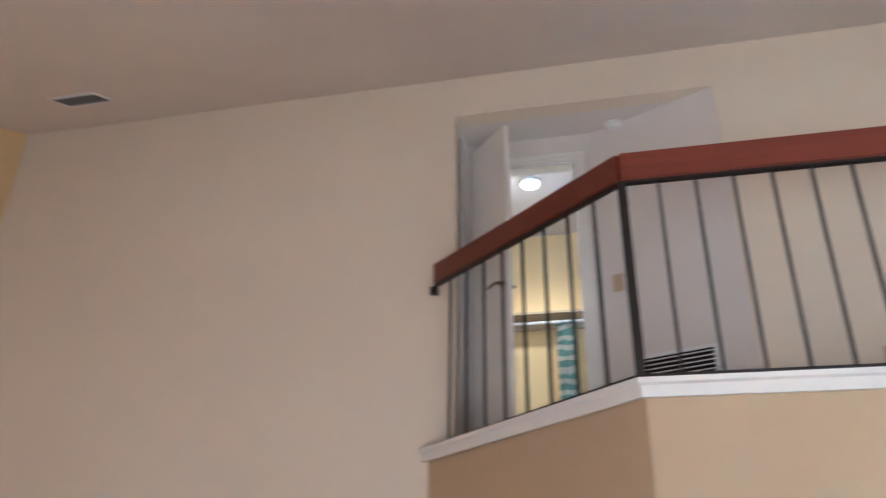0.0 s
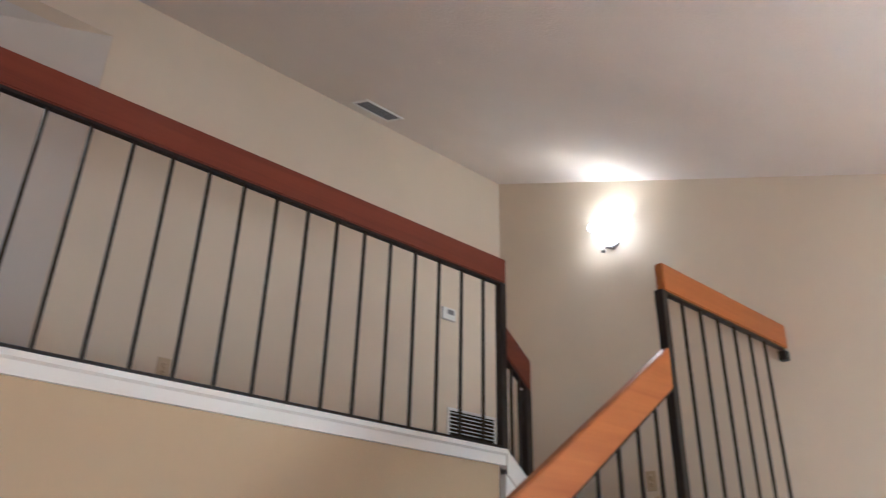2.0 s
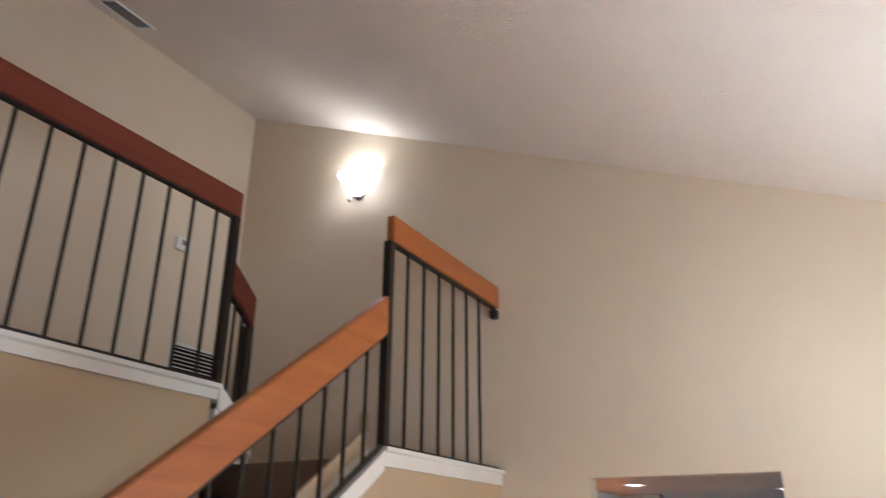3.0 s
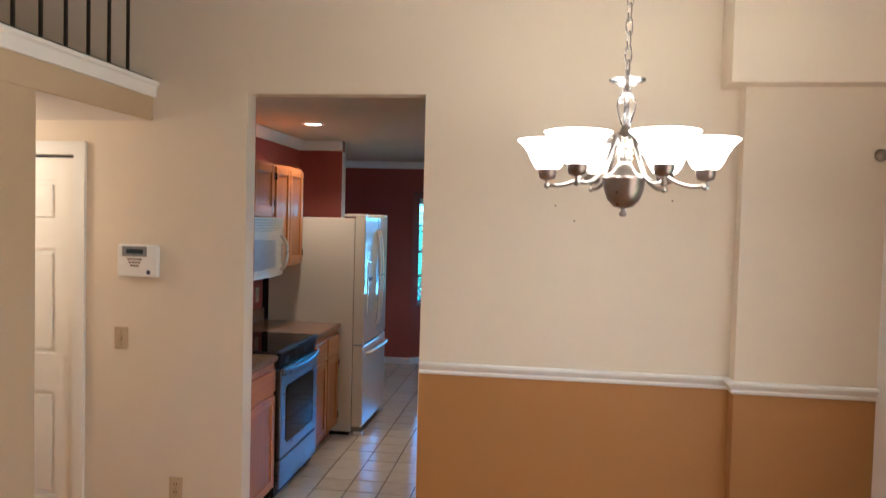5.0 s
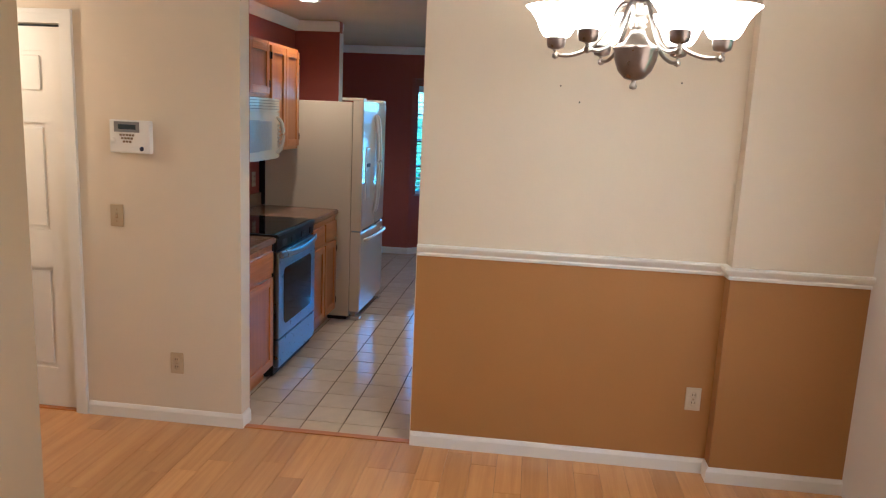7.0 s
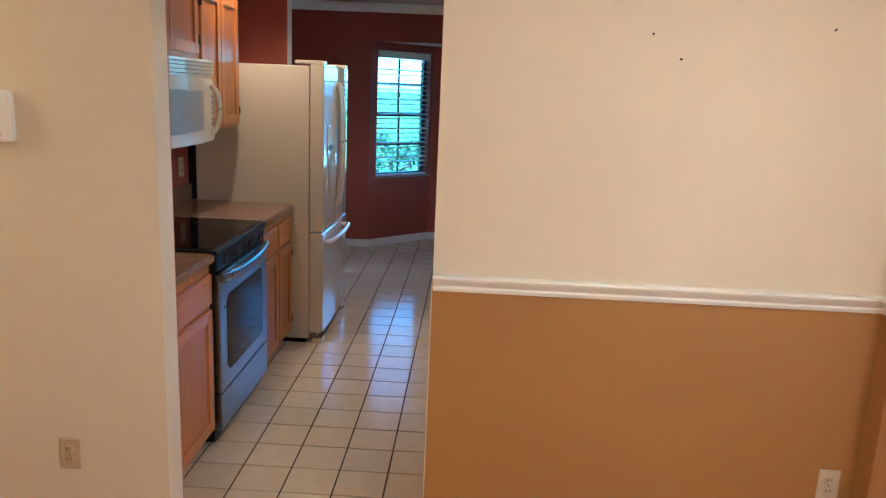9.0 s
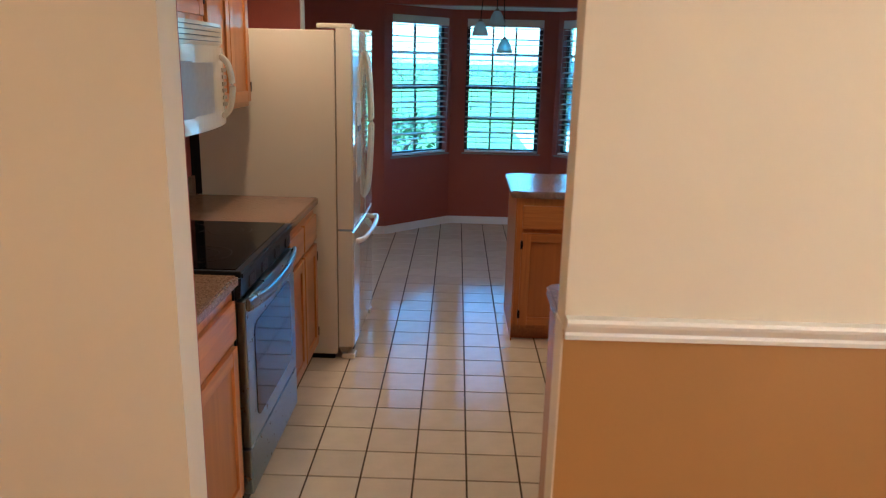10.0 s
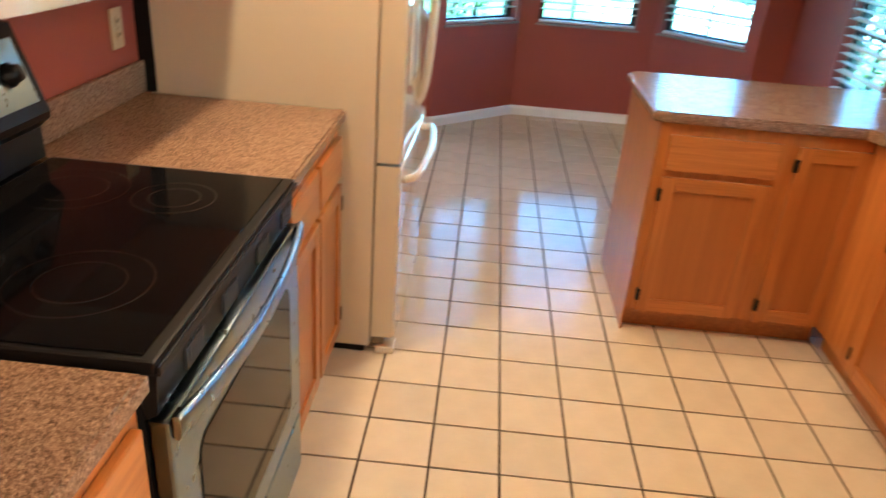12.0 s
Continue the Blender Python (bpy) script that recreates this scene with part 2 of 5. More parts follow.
def prism(pts, axis, a, b, bm=None):
    """A flat outline pushed along an axis. axis x: outline in (y, z); y: in (x, z); z: in (x, y)."""
    bm = bm or bmesh.new()
    put = {"x": lambda p, t: (t, p[0], p[1]), "y": lambda p, t: (p[0], t, p[1]), "z": lambda p, t: (p[0], p[1], t)}[axis]
    v0, v1 = [bm.verts.new(put(p, a)) for p in pts], [bm.verts.new(put(p, b)) for p in pts]
    bm.faces.new(v0)
    bm.faces.new(v1[::-1])
    for i in range(len(pts)):
        j = (i + 1) % len(pts)
        bm.faces.new((v0[j], v0[i], v1[i], v1[j]))
    return bm


def rod(a, b, r, segs=10, bm=None, r2=None):
    bm = bm or bmesh.new()
    a, b = Vector(a), Vector(b)
    m = Matrix.Translation((a + b) / 2) @ (b - a).to_track_quat("Z", "Y").to_matrix().to_4x4()
    bmesh.ops.create_cone(bm, cap_ends=True, segments=segs, radius1=r, radius2=r if r2 is None else r2, depth=(b - a).length, matrix=m)
    return bm


def lathe(profile, at=(0, 0, 0), segs=28, bm=None, m=None):
    """Turns an outline of (radius, height) about an upright axis."""
    bm = bm or bmesh.new()
    rings = []
    for r, z in profile:
        ring = []
        for i in range(segs):
            a = 2 * math.pi * i / segs
            p = Vector((at[0] + r * math.cos(a), at[1] + r * math.sin(a), at[2] + z))
            ring.append(bm.verts.new(m @ p if m is not None else p))
        rings.append(ring)
    for u, v in zip(rings, rings[1:]):
        for i in range(segs):
            j = (i + 1) % segs
            bm.faces.new((u[i], u[j], v[j], v[i]))
    bmesh.ops.remove_doubles(bm, verts=bm.verts, dist=1e-5)
    for f in bm.faces:
        f.smooth = True
    return bm


def tube(points, r, segs=8, bm=None, rs=None):
    """A round bar along a line of points."""
    bm = bm or bmesh.new()
    pts = [Vector(p) for p in points]
    rings = []
    for i, p in enumerate(pts):
        d = (pts[min(i + 1, len(pts) - 1)] - pts[max(i - 1, 0)]).normalized()
        u = d.cross(Vector((0, 0, 1)))
        u = u.normalized() if u.length > 1e-3 else Vector((1, 0, 0))
        w = d.cross(u)
        q = rs[i] if rs else r
        rings.append([bm.verts.new(p + q * (math.cos(t) * u + math.sin(t) * w)) for t in [2 * math.pi * k / segs for k in range(segs)]])
    for a, b in zip(rings, rings[1:]):
        for k in range(segs):
            f = bm.faces.new((a[k], a[(k + 1) % segs], b[(k + 1) % segs], b[k]))
            f.smooth = True
    bm.faces.new(rings[0][::-1])
    bm.faces.new(rings[-1])
    return bm


def smooth_line(points, steps=6):
    """A rounded line through a few points."""
    pts = [Vector(p) for p in points]
    out = []
    for i in range(len(pts) - 1):
        p0, p1, p2, p3 = pts[max(i - 1, 0)], pts[i], pts[i + 1], pts[min(i + 2, len(pts) - 1)]
        for k in range(steps):
            t = k / steps
            out.append(0.5 * ((2 * p1) + (p2 - p0) * t + (2 * p0 - 5 * p1 + 4 * p2 - p3) * t * t + (3 * p1 - p0 - 3 * p2 + p3) * t ** 3))
    return out + [pts[-1]]


# ---- large structure ----
E, EB, N, S, W = 4.225, 4.34, 4.24, -1.36, -4.1
OY0, OY1, OZ = 0.72, 1.628, 2.365
LOFT, LAND, RISE, RUN = 2.697, 2.385, 0.175, 0.245


PITCH = 0.4035


def roof(y):
    return 3.56 + PITCH * y


def east_strip(y0, y1, z0, z1=None, bm=None):
    top = [(y1, roof(y1) if z1 is None else z1), (y0, roof(y0) if z1 is None else z1)]
    return prism([(y0, z0), (y1, z0)] + top, "x", E, EB, bm)


DY0, DY1, DZ = 2.56, 3.30, 2.045
bm = east_strip(OY1, DY0, 0)
east_strip(DY0, DY1, DZ, None, bm)
east_strip(DY1, N + 0.12, 0, None, bm)
east_strip(OY0, OY1, OZ, None, bm)
east_strip(S - 0.1, OY0, 1.02, None, bm)
wall_east = setting("wall_east", bm, CREAM, "tall cream painted wall with a kitchen opening", "wall")
setting("wall_wainscot", east_strip(-0.75, OY0, 0, 1.02), OCHRE, "ochre painted lower wall under the chair rail", "wall")
setting("wall_jamb", B(E + 0.001, EB, OY0, OY0 + 0.004, 0, 1.02), CREAM, "cream painted reveal of the kitchen opening", "wall")
bm = B(E - 0.09, E - 0.001, S, -0.75, 1.02, 2.39)
setting("wall_pier_upper", bm, CREAM, "shallow cream pier beside the dining wall", "wall")
setting("wall_pier_lower", B(E - 0.09, EB, S, -0.75, 0, 1.02), OCHRE, "ochre painted lower part of the shallow pier", "wall")
setting("wall_header", prism([(S, 2.39), (-0.66, 2.39), (-0.66, roof(-0.66)), (S, roof(S))], "x", E - 0.2, E - 0.001), CREAM, "cream boxed header over the pier", "wall")

NX0, NX1, NZ = -0.605, 1.067, 4.95
bm = B(W - 0.1, NX0, N, N + 0.12, 0, roof(N) + 0.05)
box(bm, NX1, E, N, N + 0.12, 0, roof(N) + 0.05)
box(bm, NX0, NX1, N, N + 0.12, NZ, roof(N) + 0.05)
box(bm, NX0, NX1, N, N + 0.12, 0, LOFT - 0.03)
setting("wall_north", bm, CREAM, "tall cream painted wall with an upstairs hall opening", "wall")
bm = prism([(S - 0.1, 0), (N + 0.12, 0), (N + 0.12, roof(N + 0.12)), (S - 0.1, roof(S - 0.1))], "x", W - 0.1, W)
setting("wall_west", bm, YELLOW, "pale yellow end wall", "wall")
bm = bmesh.new()
at = W
for g0, g1 in ((-3.5, -1.3), (0.6, 2.9)):
    box(bm, at, g0, S - 0.12, S, 0, roof(S))
    box(bm, g0, g1, S - 0.12, S, 2.3, roof(S))
    box(bm, g0, g1, S - 0.12, S, 0, 0.4)
    at = g1
box(bm, at, EB, S - 0.12, S, 0, roof(S))
# covers added out of view to keep the sky's light out of the room
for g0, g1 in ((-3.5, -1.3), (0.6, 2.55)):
    setting("unseen_window_cover", B(g0, g1, S - 0.06, S - 0.05, 0.4, 2.3), YELLOW, "unseen cover added over a wide window to block the sky", "shade")
setting("window_6", B(2.552, 2.9, S - 0.075, S - 0.07, 0.4, 2.3), GLASS, "strip of bare window glass beside the added cover", "window")
setting("wall_south", bm, PALE, "pale wall with a wide window", "wall")
bm = bmesh.new()
prism([(S - 0.2, roof(S - 0.2)), (N + 0.2, roof(N + 0.2)), (N + 0.2, roof(N + 0.2) + 0.15), (S - 0.2, roof(S - 0.2) + 0.15)], "x", W - 0.15, EB + 0.05, bm)
setting("ceiling", bm, CEIL, "sloping textured off-white ceiling", "ceiling")
setting("floor", B(W - 0.1, E + 0.03, S - 0.1, N + 0.1, -0.12, -0.012), GROUT, "floor slab under laminate boards", "floor")

# loft, landing and the walls that carry them
LX0, LX1, LY = 0.385, 2.85, 2.92
bm = prism([(-0.56, N), (LX0 + 0.06, LY + 0.121), (LX1, LY + 0.121), (LX1, N)], "z", LOFT - 0.28, LOFT - 0.02)
setting("loft_floor", bm, CARPET, "carpeted loft walkway floor", "floor")
bm = prism([(-0.74, N - 0.001), (LX0 + 0.01, LY + 0.02), (LX1, LY + 0.02), (LX1, LY + 0.12), (LX0 + 0.05, LY + 0.12), (-0.60, N - 0.001)], "z", 0, LOFT - 0.021)
setting("wall_under_loft", bm, TAN, "tan painted wall carrying the loft", "wall")
SY0, SY1, PX = 2.13, 2.90, 3.34
SX = 3.055
n_low = 13
bm = bmesh.new()
foot = SX - (n_low) * RUN
prism([(foot, 0), (PX, 0), (PX, LAND - 0.161), (SX - 0.001, LAND - 0.161), (SX - 0.001, LAND - 0.040), (foot, LAND - 0.040 - (SX - foot) * 0.68)], "y", SY0, SY0 + 0.1, bm)
setting("wall_under_stairs", bm, TAN, "tan painted wall under the stair", "wall")
bm = B(SX, E, SY0 + 0.02, N, LAND - 0.145, LAND)
setting("landing_floor", bm, CARPET, "carpeted stair landing", "floor")
bm = B(PX, E, SY0 + 0.012, N, LAND - 0.16, LAND - 0.146)
setting("ceiling_alcove", bm, CEIL, "white ceiling under the landing", "ceiling")
bm = B(SX, E, SY0, SY0 + 0.02, LAND - 0.16, LAND - 0.03)
setting("landing_fascia", bm, TAN, "tan painted edge of the landing", "wall")
setting("wall_alcove", B(PX, PX + 0.1, SY0 + 0.1, N, 0, LAND - 0.161), TAN, "tan wall beside the alcove door", "wall")

# upstairs hall
HY = 4.62
bm = B(NX0 - 0.1, NX0, N + 0.12, 6.5, LOFT - 0.05, 5.2)
prism([(NX1 - 0.001, N + 0.005), (NX1 - 0.001, N + 0.119), (0.40, HY + 0.1), (0.29, HY + 0.1), (0.29, HY + 0.005)], "z", LOFT - 0.019, NZ, bm)
setting("wall_hall_sides", bm, PALE, "pale side walls of the upstairs hall", "wall")
setting("ceiling_hall", B(NX0 - 0.1, NX1 + 0.1, N + 0.12, HY + 0.1, NZ + 0.003, NZ + 0.1), PALE, "pale flat ceiling of the upstairs hall", "ceiling")
setting("floor_hall", B(NX0 - 0.1, 1.6, N - 0.001, 6.6, LOFT - 0.2, LOFT - 0.021), CARPET, "carpeted hall floor", "floor")
HX0, HX1, HZ = -0.42, 0.17, 4.735
bm = B(NX0, HX0, HY, HY + 0.1, LOFT, NZ)
box(bm, HX1, 0.289, HY, HY + 0.1, LOFT, NZ)
box(bm, HX0, HX1, HY, HY + 0.1, HZ, NZ)
setting("wall_hall_end", bm, PALE, "pale wall with a doorway to a lit room", "wall")
bm = B(NX0 - 0.1, 1.5, 6.5, 6.6, LOFT, 5.2)
box(bm, 1.4, 1.5, HY + 0.1, 6.5, LOFT, 5.2)
setting("wall_back_room", bm, YELLOW, "yellow-lit wall of the room behind the hall", "wall")
setting("ceiling_back_room", B(NX0 - 0.1, 1.5, HY + 0.1, 6.6, 5.1, 5.2), PALE, "white ceiling of the back room", "ceiling")

# kitchen
KY, KS, KZ = 2.36, -0.80, 2.46
BX, BY0, BY1, NKX, NKY, BYR = 10.0, 0.02, 1.05, 9.42, 1.65, -0.58
setting("floor_kitchen", B(E + 0.03, BX + 0.15, KS - 0.1, 2.7, -0.12, -0.006), GROUT, "grouted kitchen floor", "floor")
bm = B(EB, 7.25, KY, KY + 0.1, 0, KZ)
box(bm, 7.25, 7.35, 1.954, KY + 0.1, 0, KZ)
box(bm, 7.35, NKX, 2.6, 2.7, 0, KZ)
box(bm, NKX, NKX + 0.12, NKY, 2.7, 0, KZ)
setting("wall_kitchen_north", bm, RED, "brick-red kitchen wall behind the range", "wall")
bm = B(EB, EB + 0.008, KS, OY0 - 0.001, 0, KZ)
box(bm, EB, EB + 0.008, OY1 + 0.001, KY, 0, KZ)
box(bm, EB, EB + 0.008, OY0 - 0.001, OY1 + 0.001, OZ, KZ)
setting("wall_kitchen_west", bm, RED, "brick-red kitchen side of the dining wall", "wall")
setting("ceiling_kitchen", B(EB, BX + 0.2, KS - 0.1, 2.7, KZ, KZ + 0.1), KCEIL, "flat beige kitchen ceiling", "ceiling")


def wall_run(bm, p, q, z0, z1, holes, thick=0.12):
    """A straight wall from p to q, its room side on the left, with holes (from, to, sill, head) along it."""
    p, q = Vector((*p, 0)), Vector((*q, 0))
    d = (q - p).normalized()
    m = Matrix.Translation(p) @ Matrix(((d.x, d.y, 0, 0), (d.y, -d.x, 0, 0), (0, 0, 1, 0), (0, 0, 0, 1)))
    length, at = (q - p).length, 0.0
    for a, b, s, h in holes:
        box(bm, at, a, 0, thick, z0, z1, m=m)
        box(bm, a, b, 0, thick, z0, s, m=m)
        box(bm, a, b, 0, thick, h, z1, m=m)
        at = b
    box(bm, at, length, 0, thick, z0, z1, m=m)
    return m


WZ0, WZ1 = 0.73, 2.02
HEAD = 2.10
BAYS = []
for name, p, q, a, b in (("wall_bay_left", (BX, BY1), (NKX, NKY), 0.04, 0.74), ("wall_bay_middle", (BX, BY0), (BX, BY1), 0.14, 0.885), ("wall_bay_right", (NKX, BYR), (BX, BY0), 0.10, 0.78)):
    bm = bmesh.new()
    m = wall_run(bm, p, q, 0, HEAD, [(a, b, WZ0, WZ1)])
    setting(name, bm, RED, "brick-red bay wall with a window", "wall")
    BAYS.append((m, a, b))
bm = B(NKX, NKX + 0.12, KS, BYR, 0, KZ)
box(bm, NKX, NKX + 0.12, BYR, NKY, HEAD, KZ)
setting("wall_bay_header", bm, RED, "brick-red header over the bay", "wall")
setting("ceiling_bay", prism([(NKX + 0.12, NKY), (NKX + 0.12, BYR), (BX + 0.12, BY0 - 0.08), (BX + 0.12, BY1 + 0.08)], "z", HEAD, HEAD + 0.08), CEIL, "white ceiling of the window bay", "ceiling")
bm = bmesh.new()
SIDE = wall_run(bm, (EB, KS), (NKX, KS), 0, KZ, [(1.2, 2.2, 1.08, 2.0), (3.76, 4.38, 0.66, 2.02)])
setting("wall_kitchen_south", bm, RED, "brick-red kitchen wall with windows", "wall")

# ---- trim of the tall room ----
def run_trim(name, pts, profile, mat, label, category="trim"):
    """A moulding along straight legs; profile is (out, up) from the wall line, out to the right of the way."""
    bm = bmesh.new()
    pts = [Vector((*p, 0)) for p in pts]
    rings = []
    for i, p in enumerate(pts):
        a = (p - pts[i - 1]).normalized() if i else (pts[1] - p).normalized()
        b = (pts[i + 1] - p).normalized() if i + 1 < len(pts) else a
        na, nb = Vector((a.y, -a.x, 0)), Vector((b.y, -b.x, 0))
        n = (na + nb).normalized()
        k = 1 / max(0.3, n.dot(na))
        rings.append([bm.verts.new(p + n * k * o + Vector((0, 0, u))) for o, u in profile])
    for r, s in zip(rings, rings[1:]):
        for k in range(len(profile)):
            j = (k + 1) % len(profile)
            bm.faces.new((r[k], r[j], s[j], s[k]))
    bm.faces.new(rings[0])
    bm.faces.new(rings[-1][::-1])
    return setting(name, bm, mat, label, category)


BASE = [(0, 0), (0.014, 0), (0.014, 0.055), (0.009, 0.068), (0.005, 0.075), (0, 0.075)]
CHAIR = [(0, 0.998), (0.010, 0.998), (0.014, 1.010), (0.010, 1.017), (0.018, 1.025), (0.030, 1.038), (0.034, 1.047), (0.030, 1.055), (0, 1.055)]
CROWN = [(0, 2.37), (0.012, 2.37), (0.020, 2.385), (0.045, 2.42), (0.055, 2.445), (0.055, 2.455), (0, 2.455)]
run_trim("baseboard", [(E, S), (E, -0.75), (E, OY0)][1:], [(-o, u) for o, u in BASE], TRIM, "white painted baseboard", "baseboard")
run_trim("baseboard", [(E - 0.09, S), (E - 0.09, -0.75), (E, -0.75)], [(-o, u) for o, u in BASE], TRIM, "white painted baseboard round the pier", "baseboard")
run_trim("baseboard", [(E + 0.10, OY1), (E, OY1), (E, DY0 - 0.075)], [(-o, u) for o, u in BASE], TRIM, "white painted baseboard by the kitchen opening", "baseboard")
run_trim("trim_chair_rail", [(E - 0.09, S), (E - 0.09, -0.75), (E, -0.75), (E, OY0 - 0.002)], [(-o, u) for o, u in CHAIR], TRIM, "white moulded chair rail over ochre paint")

# white edge boards of loft, landing and stair
EDGE = [(0, LOFT - 0.045), (0.018, LOFT - 0.045), (0.020, LOFT - 0.002), (0.034, LOFT + 0.006), (0.036, LOFT + 0.025), (-0.12, LOFT + 0.025), (-0.12, LOFT - 0.02), (0, LOFT - 0.02)]
run_trim("trim_loft_edge", [(-0.765, N - 0.002), (LX0, LY + 0.018), (LX1 + 0.02, LY + 0.018)], EDGE, TRIM, "white painted edge board of the loft")
EDGE2 = [(0, LAND - 0.042), (0.016, LAND - 0.042), (0.018, LAND + 0.012), (0.030, LAND + 0.02), (0.032, LAND + 0.035), (-0.10, LAND + 0.035), (-0.10, LAND), (0, LAND)]
run_trim("trim_landing_edge", [(SX - 0.02, SY0), (E, SY0)], EDGE2, TRIM, "white painted edge board of the landing")
SL = 0.68


def slope_board(x0, z0, x1, z1, y0, y1, h):
    return prism([(x0, z0 - h), (x1, z1 - h), (x1, z1), (x0, z0)], "y", y0, y1)


fx = SX - n_low * RUN
bm = slope_board(fx, LAND + 0.035 - (SX - fx) * SL, SX - 0.019, LAND + 0.035 - 0.019 * SL, SY0 - 0.018, SY0 + 0.1, 0.082)
setting("trim_stair_edge", bm, TRIM, "white painted sloping edge board of the stair", "trim")
bm = slope_board(LX1 + 0.021, LOFT + 0.025, 3.11, LAND + 0.14, LY - 0.012, LY + 0.1, 0.11)
prism([(LX1 + 0.021, LAND), (3.11, LAND), (3.11, LAND + 0.04), (LX1 + 0.021, LOFT - 0.06)], "y", LY + 0.0, LY + 0.09, bm)
setting("trim_step_edge", bm, TRIM, "white painted edge of the two upper steps", "trim")

bm = slope_board(fx, LAND + 0.11 - (SX - fx) * SL, SX - 0.019, LAND + 0.11 - 0.019 * SL, SY0 + 0.101, SY0 + 0.118, 0.22)
setting("trim_stair_skirt", bm, TAN, "tan skirt board beside the stair treads", "trim")
stairs = thing("staircase", "grey-brown carpeted stair with closed risers", "stairs", (SX, SY0, 0))
for k in range(n_low):
    x1, z1 = SX - k * RUN, LAND - (k + 1) * RISE
    bm = box(bmesh.new(), x1 - RUN - 0.02, x1, SY0 + 0.119, SY1 + 0.03, z1 - 0.04, z1, 0.012)
    part("tread", bm, CARPET, stairs)
    part("riser", B(x1 - 0.015, x1 + 0.003, SY0 + 0.119, SY1 + 0.03, z1, z1 + RISE - 0.04), CARPET, stairs)
upper = thing("upper_steps", "carpeted steps from landing to loft", "stairs", (LX1, LY, LAND))
for k in range(2):
    z1 = LOFT - 0.02 - k * (LOFT - 0.02 - LAND) / 2
    part("riser", B(LX1 + k * 0.25 - 0.005, LX1 + k * 0.25 + 0.012, LY + 0.1, N, z1 - 0.17, z1 - 0.03), CARPET, upper)
    part("tread", B(LX1 + k * 0.25 - 0.25, LX1 + k * 0.25 + 0.02, LY + 0.1, N, z1 - 0.03, z1 + 0.004, bevel=0.01), CARPET, upper)


# ---- railings ----
def bar(parent, name, a, b, w, h, mat, label="", drop=0.0):
    """An upright-sided bar from a to b (top middle line), w wide and h high, with eased edges and upright ends."""
    a, b = Vector(a), Vector(b)
    d = Vector((b.x - a.x, b.y - a.y, 0))
    s = Vector((d.y, -d.x, 0)).normalized() * w / 2
    up = Vector((0, 0, h))
    bm = bmesh.new()
    vs = []
    for p in (a, b):
        vs.append([bm.verts.new(q) for q in (p - s, p + s, p + s - up, p - s - up)])
    for k in range(4):
        j = (k + 1) % 4
        bm.faces.new((vs[0][k], vs[0][j], vs[1][j], vs[1][k]))
    bm.faces.new(vs[0][::-1])
    bm.faces.new(vs[1])
    bmesh.ops.bevel(bm, geom=list(bm.edges), offset=min(w, h) * 0.12, segments=2, affect="EDGES")
    return part(name, bm, mat, parent, label)


def square_bar(parent, name, x, y, z0, z1, r, turn=0.0):
    bm = box(bmesh.new(), -r, r, -r, r, z0, z1)
    bmesh.ops.transform(bm, matrix=Matrix.Translation((x, y, 0)) @ Matrix.Rotation(turn, 4, "Z"), verts=bm.verts)
    return part(name, bm, IRON, parent)


loft = thing("loft_railing", "black iron balustrade with a mahogany-stained top rail", "railing", (LX0, LY, LOFT))
RT, RH, RW = 3.686, 0.132, 0.042
BZ = LOFT + 0.026
PA, PB, PC = Vector((-0.70, N - 0.07, 0)), Vector((LX0, LY, 0)), Vector((LX1 + 0.02, LY, 0))
for a, b, count, rise in ((PA, PB, 8, 0.13), (PB, PC, 16, 0.0)):
    ua, ub = Vector((0, 0, RT + rise)), Vector((0, 0, RT))
    under = Vector((0, 0, RH))
    bar(loft, "top_rail", a + ua, b + ub, RW, RH, RAILW)
    bar(loft, "under_bar", a + ua - under, b + ub - under, 0.030, 0.012, IRON)
    bar(loft, "base_bar", a + Vector((0, 0, BZ + 0.012)), b + Vector((0, 0, BZ + 0.012)), 0.030, 0.010, IRON)
    turn = math.atan2((b - a).y, (b - a).x)
    for k in range(count):
        u = (k + 1) / (count + 1)
        p = a + (b - a) * u
        square_bar(loft, "baluster", p.x, p.y, BZ + 0.006, RT - RH - 0.004 + rise * (1 - u), 0.006, turn)
square_bar(loft, "post", LX0, LY, BZ, RT - RH - 0.004, 0.019)
square_bar(loft, "post", LX1, LY, BZ, RT - RH - 0.004, 0.019)
part("wall_bracket", B(-0.735, -0.69, N - 0.075, N - 0.035, RT - RH + 0.075, RT - RH + 0.120), IRON, loft)

step_rail = thing("step_railing", "short sloping mahogany rail on black bars", "railing", (LX1, LY, LAND))
ra, rb = Vector((LX1 + 0.012, LY, 3.325)), Vector((3.04, LY, 3.18))
bar(step_rail, "top_rail", ra, rb, RW, 0.155, RAILW)
bar(step_rail, "under_bar", ra - Vector((0, 0, 0.155)), rb - Vector((0, 0, 0.155)), 0.03, 0.012, IRON)
square_bar(step_rail, "post", 3.02, LY, LAND + 0.20, 3.03, 0.019)
square_bar(step_rail, "baluster", 2.915, LY, LAND + 0.29, 3.12, 0.006)
square_bar(step_rail, "baluster", 2.97, LY, LAND + 0.25, 3.08, 0.006)

